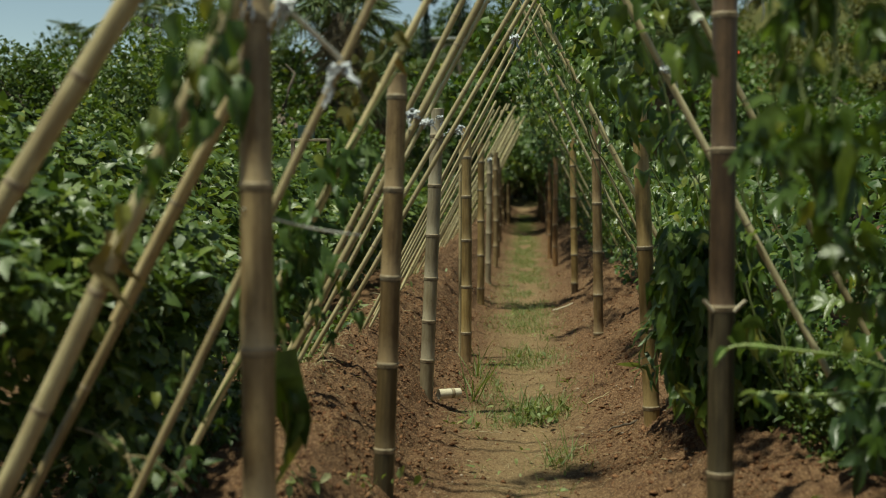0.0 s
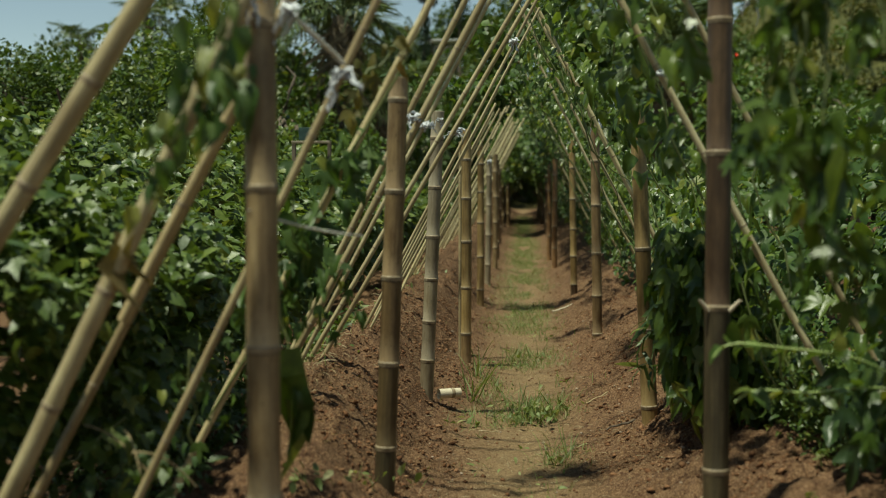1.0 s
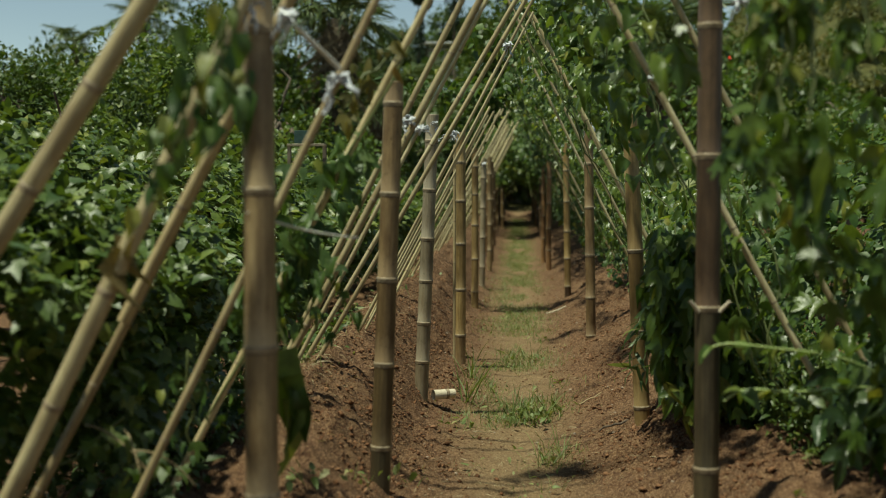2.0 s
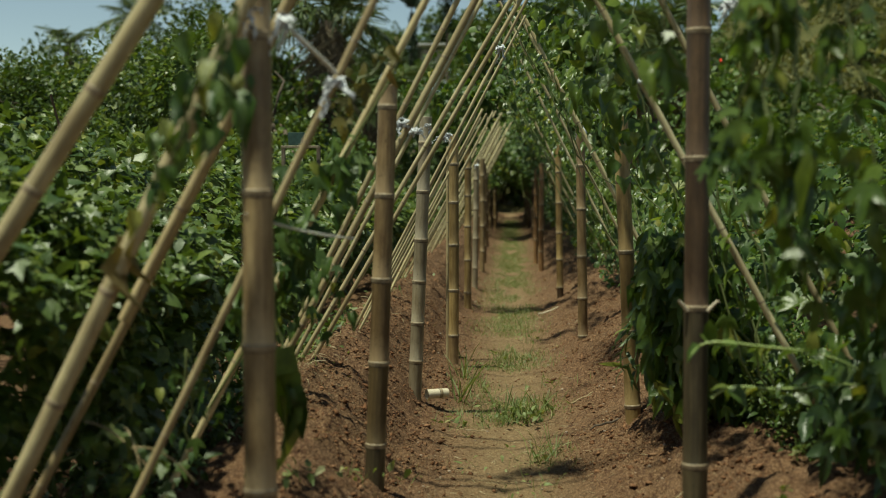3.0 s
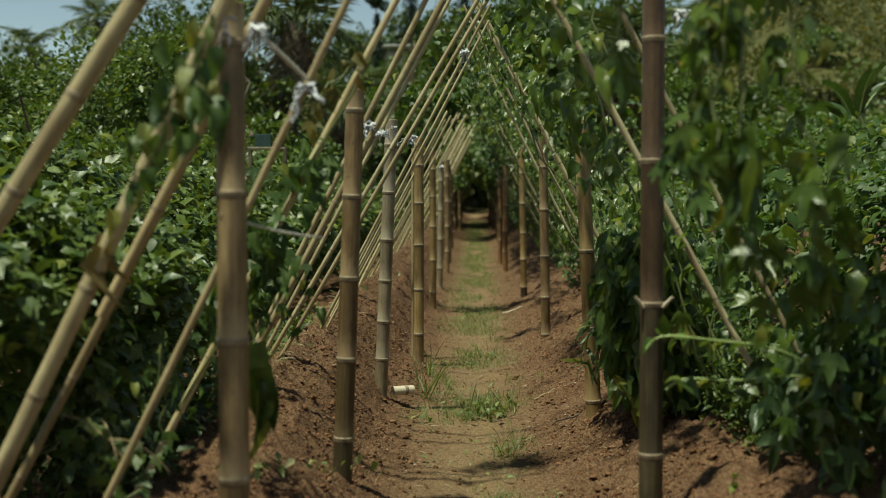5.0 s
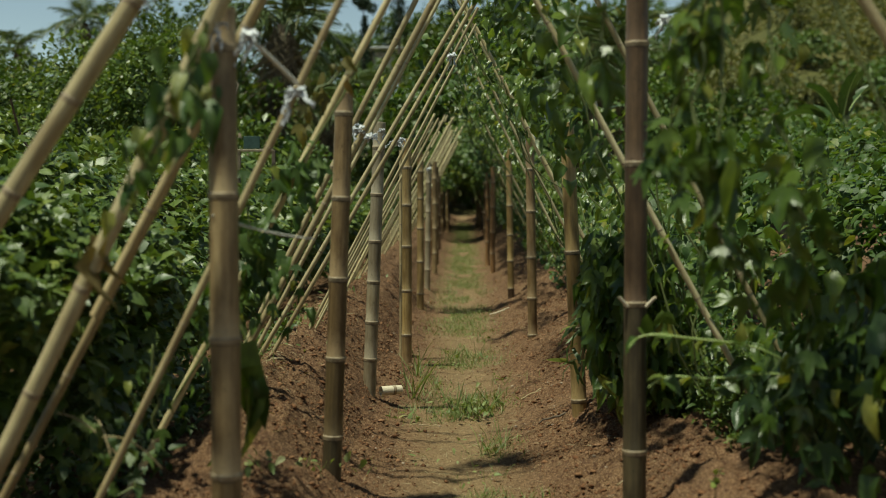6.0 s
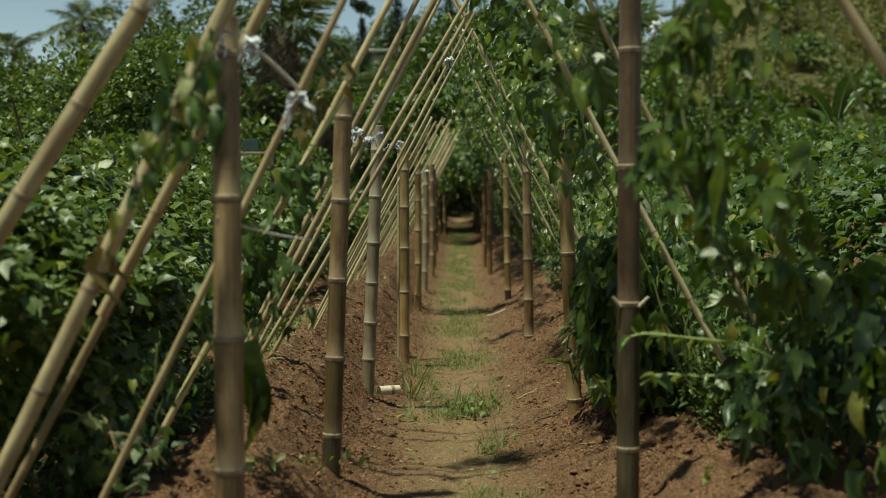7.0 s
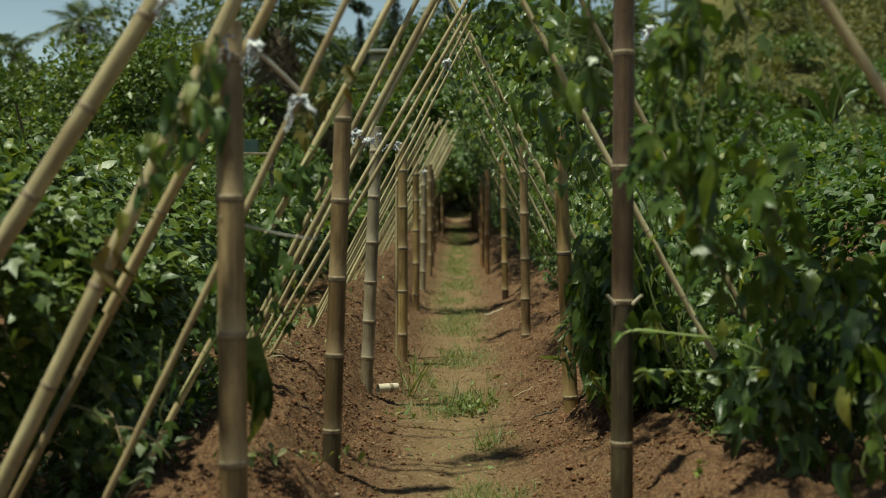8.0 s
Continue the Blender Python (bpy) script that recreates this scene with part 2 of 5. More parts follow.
# ---- mesh helpers ----
def solid(name, v, f, material, parent=None, label="", smooth=False, kind=""):
    """One mesh object from vertex rows and face rows (all faces with the same number of corners)."""
    v, f = np.asarray(v, dtype=np.float32), np.asarray(f, dtype=np.int32)
    me = bpy.data.meshes.new(name)
    n, k = f.shape
    me.vertices.add(len(v))
    me.vertices.foreach_set("co", v.ravel())
    me.loops.add(n * k)
    me.loops.foreach_set("vertex_index", f.ravel())
    me.polygons.add(n)
    me.polygons.foreach_set("loop_start", np.arange(0, n * k, k, dtype=np.int32))
    if smooth:
        me.polygons.foreach_set("use_smooth", np.ones(n, dtype=bool))
    me.update(calc_edges=True)
    mats = material if isinstance(material, (list, tuple)) else [material]
    for mt in mats:
        me.materials.append(mt)
    ob = new(name, me)
    if parent:
        ob.parent = parent
    return tagged(ob, label=label, kind=kind)


def empty(name, at, label, category, group=""):
    ob = new(name)
    ob.empty_display_size = 0.1
    ob.location = at
    return tagged(ob, label, category, group)


def join(pieces):
    vs, fs, n = [], [], 0
    for v, f in pieces:
        vs.append(v)
        fs.append(np.asarray(f) + n)
        n += len(v)
    return np.concatenate(vs), np.concatenate(fs)


def tube(path, radii, seg=8):
    """A tube of quads along points, open at both ends."""
    path = np.asarray(path, dtype=float)
    radii = np.broadcast_to(np.asarray(radii, dtype=float), (len(path),))
    d = np.gradient(path, axis=0)
    d /= np.linalg.norm(d, axis=1)[:, None] + 1e-9
    ref = np.where(np.abs(d[:, 2:3]) > 0.9, [[1.0, 0, 0]], [[0, 0, 1.0]])
    a = np.cross(d, ref)
    a /= np.linalg.norm(a, axis=1)[:, None] + 1e-9
    b = np.cross(d, a)
    ang = np.linspace(0, 2 * np.pi, seg, endpoint=False)
    v = path[:, None] + radii[:, None, None] * (np.cos(ang)[None, :, None] * a[:, None] + np.sin(ang)[None, :, None] * b[:, None])
    i = np.arange(len(path) - 1)[:, None] * seg
    j = np.arange(seg)[None]
    k = (j + 1) % seg
    f = np.stack([i + j, i + k, i + seg + k, i + seg + j], -1).reshape(-1, 4)
    return v.reshape(-1, 3), f


def hash2(i, j, s):
    h = np.sin(i * 127.1 + j * 311.7 + s * 74.7) * 43758.5453
    return h - np.floor(h)


def grain(x, y, s=0):
    """Smooth value noise, 0 to 1."""
    i, j = np.floor(x), np.floor(y)
    u, w = x - i, y - j
    u, w = u * u * (3 - 2 * u), w * w * (3 - 2 * w)
    a, b, c, d = hash2(i, j, s), hash2(i + 1, j, s), hash2(i, j + 1, s), hash2(i + 1, j + 1, s)
    return a + (b - a) * u + (c - a) * w + (a - b - c + d) * u * w


def step(a, b, x):
    t = np.clip((x - a) / (b - a), 0, 1)
    return t * t * (3 - 2 * t)


# ---- ground: furrow path between two earth banks, rising land, hill ----
def land(x, y, rough=True):
    x, y = np.asarray(x, dtype=float), np.asarray(y, dtype=float)
    wx = x + 0.10 * (grain(y * 0.5, y * 0 + 3.0, 1) - 0.5) * step(0.15, 0.6, np.abs(x))
    prof = np.interp(wx, [-2.6, -1.9, -1.35, -1.1, -0.92, -0.74, -0.5, -0.3, 0, 0.3, 0.52, 0.78, 1.05, 1.4, 1.9, 2.6],
                     [0.02, 0.0, 0.06, 0.38, 0.47, 0.37, 0.11, 0.03, 0.0, 0.03, 0.12, 0.28, 0.36, 0.33, 0.2, 0.1])
    prof = prof * (1 - 0.4 * (1 - step(3.4, 5.4, y)) * step(0.45, 0.9, -x))
    z = prof * (1 - step(50, 62, y)) + 0.012 * np.clip(y - 6, 0, 50)
    if rough:
        bank = step(0.2, 0.55, np.abs(x)) * (1 - step(1.6, 3, np.abs(x)))
        near = 1 - step(16, 40, y)
        amp = near * (0.25 + 0.75 * bank)
        z = z + amp * (0.06 * (grain(x * 5, y * 5, 4) - 0.5) + 0.042 * (grain(x * 14, y * 14, 5) - 0.5) + 0.028 * (grain(x * 31, y * 31, 6) - 0.5) + 0.017 * (grain(x * 63, y * 63, 7) - 0.5))
    yy = np.maximum(y, 1)
    z = z + 8.5 * step(60, 95, y)
    z = z + 62 * step(62, 260, y) * step(0.05, 0.34, x / yy) + 2.2 * step(62, 150, y) * (grain(x * 0.06, y * 0.06, 8) - 0.5) * 4
    return z


def spread(limit, fine, n, grow):
    out, s, p = [], fine, limit
    for _ in range(n):
        s *= grow
        p += s
        out.append(p)
    return np.array(out)


gx = np.concatenate([-spread(2.0, 0.025, 44, 1.19)[::-1], np.arange(-2.0, -1.2, 0.025), np.arange(-1.2, 1.5, 0.0135), np.arange(1.5, 2.0001, 0.025), spread(2.0, 0.025, 44, 1.19)])
gy = np.concatenate([np.arange(-30, 2, 1.0), np.arange(2, 2.7, 0.1), np.arange(2.7, 3.4, 0.025), np.arange(3.4, 8.5, 0.0135), np.arange(8.5, 12, 0.025), spread(12, 0.025, 150, 1.045)])
GX, GY = np.meshgrid(gx, gy)
GZ = land(GX, GY)
nx, ny = len(gx), len(gy)
gi = (np.arange(ny - 1)[:, None] * nx + np.arange(nx - 1)[None]).ravel()
ground = solid("ground", np.stack([GX.ravel(), GY.ravel(), GZ.ravel()], 1), np.stack([gi, gi + 1, gi + 1 + nx, gi + nx], 1), SOIL, smooth=True)
tagged(ground, "red-brown tilled earth banks with a trodden path between", "ground", kind="structure")


def ground_z(x, y):
    return float(land(np.array([x]), np.array([y]), False)[0])


# ---- leaves ----
def ovate():
    """A pointed, folded blade; length 1 along x, width along y."""
    v = np.array([[0, 0, 0], [0.3, 0, 0.03], [0.68, 0, 0.0], [1, 0, -0.12],
                  [0.24, 0.30, 0.09], [0.62, 0.23, 0.05], [0.24, -0.30, 0.09], [0.62, -0.23, 0.05]])
    f = np.array([[0, 1, 4], [1, 2, 5], [1, 5, 4], [2, 3, 5], [1, 0, 6], [2, 1, 7], [7, 1, 6], [3, 2, 7]])
    return v, f


def lobed():
    """A five-lobed vine leaf, cupped; a fan from the stalk."""
    out = [(-0.12, 0.16), (-0.1, 0.46), (0.14, 0.3), (0.36, 0.5), (0.42, 0.2), (1.0, 0.0)]
    rim = out + [(x, -y) for x, y in out[-2::-1]]
    v = [(0.0, 0.0, 0.04)] + [(x, y, -0.10 * x * x + 0.12 * abs(y)) for x, y in rim]
    f = [(0, i + 1, i) for i in range(1, len(rim))]
    return np.array(v), np.array(f)


def simple():
    """A folded blade of two faces, for crowns far off."""
    return np.array([[0, 0, 0], [0.5, 0.3, 0.08], [1, 0, -0.06], [0.5, -0.3, 0.08]]), np.array([[0, 2, 1], [0, 3, 2]])


def cordate():
    """A heart-shaped, pointed, wavy blade for vines seen close; two cells on each side of the rib."""
    xs, w = [-0.02, 0.14, 0.38, 0.66, 1.0], [0.0, 0.33, 0.37, 0.22, 0.0]
    v, f = [], []
    for i, (x, h) in enumerate(zip(xs, w)):
        back = -0.16 if i == 1 else 0.0
        for k in (-1, -0.5, 0, 0.5, 1):
            v.append((x + back * abs(k) ** 2, h * k, 0.10 * math.sin(2.6 * x) - 0.26 * x * x + 0.16 * abs(k) * h / 0.37 + 0.035 * k * (-1) ** i))
    for i in range(4):
        for k in range(4):
            a, b, c, d = i * 5 + k, i * 5 + k + 1, i * 5 + k + 6, i * 5 + k + 5
            if i == 0:
                f.append((2, c, d))
            elif i == 3:
                f.append((a, b, 22))
            else:
                f += [(a, b, c), (a, c, d)]
    return np.array(v), np.array(f)


def blade():
    """A narrow strip, for grass and leaflets."""
    v = np.array([[0, -0.03, 0], [0, 0.03, 0], [0.4, 0.035, 0.04], [0.4, -0.035, 0.04], [0.75, 0.022, 0.0], [0.75, -0.022, 0.0], [1, 0, -0.14]])
    f = np.array([[0, 3, 1], [1, 3, 2], [3, 5, 2], [2, 5, 4], [5, 6, 4]])
    return v, f


def trilobe():
    """A deeply three-lobed, pointed, glossy vine leaf, folded along its ribs and drooping at the tips."""
    half = [(-0.06, 0.13), (0.1, 0.42), (0.46, 0.64), (0.44, 0.36), (0.38, 0.16), (0.66, 0.17), (0.2, 0.26)]
    flat = [(0, 0), (0.36, 0), (0.7, 0), (1, 0)] + half + [(x, -y) for x, y in half]
    rib = {0, 1, 2, 10, 17}
    v = [(x, y, 0.03 - 0.34 * x * x - 0.22 * y * y + (0.0 if i in rib else 0.07)) for i, (x, y) in enumerate(flat)]
    left = [(0, 10, 4), (4, 10, 5), (5, 10, 6), (10, 7, 6), (10, 8, 7), (0, 8, 10), (0, 1, 8), (1, 9, 8), (1, 2, 9), (2, 3, 9)]
    right = [tuple(i + 7 if i > 3 else i for i in (a, c, b)) for a, b, c in left]
    return np.array(v), np.array(left + right)


OVATE, LOBED, BLADE, CORDATE, SIMPLE, TRILOBE = ovate(), lobed(), blade(), cordate(), simple(), trilobe()


def foliage(pts, out, size, droop, wild, shape, rng, width=1.0):
    """Leaves at pts: blades that point outwards (out) and down (droop), at random by wild."""
    pts, n = np.asarray(pts, dtype=float), len(pts)
    out = np.broadcast_to(np.asarray(out, dtype=float), (n, 3))
    a = out + np.array([0, 0, -droop]) + rng.normal(0, wild, (n, 3))
    a /= np.linalg.norm(a, axis=1)[:, None] + 1e-9
    u = np.array([0, 0, 1.0]) + 0.55 * out + rng.normal(0, 0.45, (n, 3))
    b = np.cross(u, a)
    b /= np.linalg.norm(b, axis=1)[:, None] + 1e-9
    c = np.cross(a, b)
    s = (np.asarray(size) * np.exp(np.clip(rng.normal(0, 0.32, n), -0.8, 0.4)))[:, None, None]
    v0, f0 = shape
    bend = rng.normal(1.0, 0.8, n)[:, None]
    local = v0[None] * np.array([1, width, 1])
    v = pts[:, None] + s * (local[..., 0:1] * a[:, None] + local[..., 1:2] * b[:, None] + (local[..., 2] * bend)[..., None] * c[:, None])
    f = f0[None] + (np.arange(n) * len(v0))[:, None, None]
    return v.reshape(-1, 3), f.reshape(-1, f0.shape[1])


# ---- bamboo posts and poles ----
def culm_profile(h, r, nodes, top_scale=0.92, swell=1.0):
    zs = [(0.0, 1.0)]
    for zn in nodes:
        zs += [(zn - 0.05, 0.985), (zn - 0.012, 1 + 0.012 * swell), (zn, 1 + 0.03 * swell), (zn + 0.010, 1 + 0.02 * swell), (zn + 0.016, 1 - 0.01 * swell), (zn + 0.06, 0.985)]
    zs += [(h - 0.005, 0.99), (h - 0.003, 0.99), (h, 0.985)]
    zs = sorted(z for z in zs if 0 <= z[0] <= h)
    return [(z, r * k * (1 - (1 - top_scale) * z / h)) for z, k in zs]


def ring_band(prof, seg=16):
    ang = np.linspace(0, 2 * np.pi, seg, endpoint=False)
    z, r = np.array([p[0] for p in prof]), np.array([p[1] for p in prof])
    v = np.stack([r[:, None] * np.cos(ang), r[:, None] * np.sin(ang), np.repeat(z[:, None], seg, 1)], -1)
    i = np.arange(len(prof) - 1)[:, None] * seg
    j = np.arange(seg)[None]
    k = (j + 1) % seg
    return v.reshape(-1, 3), np.stack([i + j, i + k, i + seg + k, i + seg + j], -1).reshape(-1, 4)


def stand(bottom, top):
    """Pose whose z axis runs from bottom to top."""
    d = Vector(top) - Vector(bottom)
    return Matrix.Translation(bottom) @ d.to_track_quat("Z", "Y").to_matrix().to_4x4()


def bend_line(z, h, k):
    return k * np.sin(np.pi * np.clip(z / h, 0, 1))


def bamboo_stick(name, bottom, top, r, nodes, material, label, category, group, bow=0.0, seg=14, swell=1.0, foot=None):
    """A culm from bottom to top with a hollow cut end; its nodes are parts."""
    h = (Vector(top) - Vector(bottom)).length
    root = empty(name, (0, 0, 0), label, category, group)
    root.matrix_world = stand(bottom, top)
    prof = culm_profile(h, r, nodes, 0.92, swell)
    rt = prof[-1][1]
    end = [(h + 0.001, rt * 0.8), (h - 0.02, rt * 0.76), (h - 0.021, 0.001)]
    cuts = [0.0] + [z for z in nodes if 0.03 < z < h - 0.02] + [h] if swell > 0.5 else [0.0, h]
    for k, (z0, z1) in enumerate(zip(cuts, cuts[1:])):
        piece = [q for q in prof if z0 - 1e-6 <= q[0] <= z1 + 1e-6]
        if z1 == h:
            piece = piece + end
        v, f = ring_band(piece, seg)
        v[:, 0] += bend_line(v[:, 2], h, bow)
        v[:, 2] -= z0
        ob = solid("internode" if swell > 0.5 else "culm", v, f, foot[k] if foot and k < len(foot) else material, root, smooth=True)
        ob.location = (0, 0, z0)
        if z1 == h:
            flat = np.ones(len(f), dtype=bool)
            flat[-3 * seg:] = False
            ob.data.polygons.foreach_set("use_smooth", flat)
    for zn in nodes:
        if not 0.03 < zn < h - 0.02:
            continue
        rr = r * (1 - 0.08 * zn / h)
        g = min(1.0, r / 0.03)
        e = 0.014 + 0.036 * swell
        v, f = ring_band([(zn - 0.013 * g, rr * 1.0), (zn - 0.008 * g, rr * (1 + e)), (zn - 0.002, rr * (1 + e)), (zn + 0.001, rr * (1.02 + 1.3 * e)), (zn + 0.005 * g, rr * (1.02 + 1.3 * e)), (zn + 0.009 * g, rr * (1 + e)), (zn + 0.010 * g, rr * 0.9)], seg)
        v[:, 0] += bend_line(v[:, 2], h, bow)
        nd = solid("node", v, f, [NODE_PALE, NODE_DARK if swell > 0.5 else NODE_TAN], root, smooth=True)
        idx = np.zeros(len(f), dtype=np.int32)
        idx[:seg] = 1
        nd.data.polygons.foreach_set("material_index", idx)
    return root


def post(y, x, zt, heights, material, label, lean=0.0, r=0.037, lean_y=0.0, foot=None):
    """An upright post set into the bank; heights: its nodes above the datum."""
    zb = ground_z(x, y) - 0.06
    nodes = [z - zb for z in heights]
    return bamboo_stick("bamboo_post", (x - lean, y - lean_y, zb), (x, y, zt), r, nodes, material, label, "bamboo post", "posts along the path", random.uniform(-0.006, 0.006), foot=foot)


rp = random.Random(5)
post(3.0, -0.62, 1.70, (0.49, 0.845, 1.22, 1.60), GREY_BAMBOO, "weathered grey-brown bamboo post tied to a leaning pole", -0.008, 0.0405)
post(4.46, -0.445, 1.618, (0.31, 0.61, 0.914, 1.22, 1.54), OLIVE_BAMBOO, "olive-brown bamboo post leaning slightly over the path", 0.058, 0.0375, foot=(BLACKISH_BAMBOO, MOSS_BAMBOO))
post(6.6, -0.458, 1.65, (0.333, 0.54, 0.765, 0.99, 1.25, 1.51), PALE_BAMBOO, "pale grey bamboo post set in the earth bank", 0.067, 0.0375)
post(8.35, -0.393, 1.65, (0.28, 0.59, 0.90, 1.19, 1.45), GOLD_BAMBOO, "golden-tan bamboo post with a split top", 0.0, 0.036, foot=(OLIVE_BAMBOO,))
post(8.62, -0.447, 1.58, (0.5, 0.76, 1.05, 1.3), TAN_BAMBOO, "thin tan bamboo stake beside a thicker post", 0.0, 0.0115)
post(12.0, -0.425, 1.70, (0.3, 0.62, 0.95, 1.25, 1.52), GOLD_BAMBOO, "tan bamboo post on the bank", 0.0, 0.036)
post(14.5, -0.41, 1.69, (0.4, 0.75, 1.1, 1.45), PALE_BAMBOO, "pale grey bamboo post set in the earth bank", 0.02, 0.036)
post(17.0, -0.40, 1.79, (0.5, 0.85, 1.2, 1.55), GREY_BAMBOO, "weathered grey-brown bamboo post on the bank", 0.0, 0.036)
post(19.2, -0.42, 1.78, (0.5, 0.85, 1.2, 1.55), OLIVE_BAMBOO, "weathered brown bamboo post on the bank", 0.0, 0.036)
post(3.86, 0.572, 2.35, (0.38, 0.87, 1.33, 1.72, 2.1), DARK_BAMBOO, "dark brown bamboo post with side twigs trimmed at a node", 0.0, 0.0395, foot=(BLACKISH_BAMBOO, BLACKISH_BAMBOO))
post(5.9, 0.515, 1.60, (0.22, 0.58, 0.96, 1.296), GOLD_BAMBOO, "tan bamboo post hung with vine leaves", -0.075, 0.0385)
post(9.1, 0.505, 1.73, (0.2, 0.48, 0.79, 1.14, 1.46), OLIVE_BAMBOO, "brown bamboo post on the bank", -0.03, 0.037)
post(12.8, 0.485, 1.78, (0.3, 0.59, 0.87, 1.18, 1.5), GOLD_BAMBOO, "tan bamboo post on the bank", -0.03, 0.036, foot=(DARK_BAMBOO,))
post(17.0, 0.42, 1.72, (0.5, 0.8, 1.15, 1.5), RED_BAMBOO, "reddish-brown bamboo post under the vines", 0.0, 0.037)
post(19.0, 0.385, 1.75, (0.6, 0.95, 1.3), RED_BAMBOO, "reddish-brown bamboo post under the vines", 0.0, 0.036)
for k in range(9):
    for side in (-1, 1):
        yk = 20.5 + 2.5 * k + rp.uniform(-0.5, 0.5) + (0.8 if side > 0 else 0)
        zg = ground_z(0.5 * side, yk)
        post(yk, side * rp.uniform(0.46, 0.56), zg + rp.uniform(1.35, 1.6), [zg + 0.3 + 0.35 * i for i in range(4)],
             rp.choice([DARK_BAMBOO, OLIVE_BAMBOO, RED_BAMBOO]), "brown bamboo post in the shade of the vines", rp.uniform(-0.04, 0.04), 0.035)


def pole(y, xb, zb, slope, zt, r, material=STRAW_BAMBOO, y_lean=0.0, label="straw-coloured bamboo pole leaning inward over the path"):
    """A leaning pole: from (xb, zb) inward by slope per metre of rise, up to zt."""
    nodes, z, rr = [], rp.uniform(0.1, 0.35), random.Random(int(y * 1000))
    while z < 3:
        nodes.append(z)
        z += rr.uniform(0.24, 0.36)
    s = 1 if xb < 0 else -1
    drop = 0.12
    return bamboo_stick("bamboo_pole", (xb - s * drop * slope, y, zb - drop), (xb + s * slope * (zt - zb), y + y_lean, zt), r, nodes, material, label,
                        "bamboo pole", "leaning trellis poles", rr.uniform(-0.012, 0.012), 10, 0.3)


# west side
pole(2.8, -1.76, 0.2, 0.65, 2.65, 0.026)
pole(2.93, -1.42, 0.06, 0.492, 2.35, 0.0235)
pole(3.2, -1.444, 0.07, 0.53, 2.35, 0.014, TAN_BAMBOO)
pole(3.17, -0.945, 1.01, 0.53, 2.3, 0.0155, TAN_BAMBOO, label="tan bamboo pole lashed alongside a thinner one")


def west_pole(y, x_eye, slope, zt, r, zb=None, material=STRAW_BAMBOO, label="straw-coloured bamboo pole leaning inward over the path"):
    """A leaning pole by its place at 1.2 m height; its foot stands in the bank unless zb is given."""
    foot = ground_z(x_eye - 0.75 * slope, y) if zb is None else zb
    return pole(y, x_eye - slope * (1.2 - foot), foot, slope, zt, r, material, label=label)


west_pole(3.2, -0.609, 0.49, 2.5, 0.011, material=TAN_BAMBOO)
west_pole(3.75, -0.582, 0.534, 2.6, 0.0122)
west_pole(4.88, -0.612, 0.505, 2.65, 0.0125, 0.99, label="straw-coloured bamboo pole lashed to the head of a shorter one")
west_pole(4.94, -0.618, 0.50, 0.89, 0.0128, label="short straw-coloured bamboo pole under the end of a longer one")
west_pole(4.8, -0.559, 0.539, 2.7, 0.0148)
west_pole(5.0, -0.55, 0.529, 2.6, 0.009)
west_pole(5.6, -0.538, 0.588, 2.62, 0.0115)
west_pole(5.8, -0.506, 0.581, 2.62, 0.0115)
west_pole(6.86, -0.503, 0.527, 2.32, 0.0095)
west_pole(7.02, -0.478, 0.53, 2.25, 0.008)
for y, r, zt in ((7.45, 0.009, 1.95), (7.9, 0.009, 1.88), (8.5, 0.009, 1.82), (9.1, 0.010, 1.88), (9.7, 0.010, 1.86), (10.3, 0.010, 1.93), (11.0, 0.011, 1.98), (11.8, 0.011, 2.05), (12.6, 0.012, 2.08), (13.4, 0.012, 2.14)):
    west_pole(y, -0.51 - 0.021 * (y - 7) + rp.uniform(-0.025, 0.025), 0.525 + rp.uniform(-0.02, 0.02), zt, r)
for k in range(12):
    y = 14.0 + 0.45 * k
    pole(y, -1.05 + rp.uniform(-0.06, 0.06), ground_z(-1.05, y), 0.5 + rp.uniform(-0.03, 0.03), 2.25 + rp.uniform(-0.08, 0.12), 0.0125)
for k in range(12):
    y = 19.6 + 1.1 * k
    pole(y, -1.05 + rp.uniform(-0.06, 0.06), ground_z(-1.05, y), 0.5 + rp.uniform(-0.03, 0.03), 2.45 + rp.uniform(-0.1, 0.1), 0.019)
# east side
pole(2.7, 1.774, 0.36, 0.646, 2.3, 0.0145)
pole(4.6, 1.38, 0.36, 0.528, 2.4, 0.0125)
pole(4.28, 1.07, 0.465, 0.547, 2.45, 0.012)
for y, r in ((7.4, 0.0125), (7.62, 0.010), (8.8, 0.011), (10.5, 0.012), (13.0, 0.012), (15.0, 0.013), (16.5, 0.013), (18.2, 0.014), (20, 0.015), (22, 0.016)):
    pole(y, 1.085 + rp.uniform(-0.02, 0.02), ground_z(1.085, y), 0.515 + rp.uniform(-0.015, 0.015), 2.62, r)


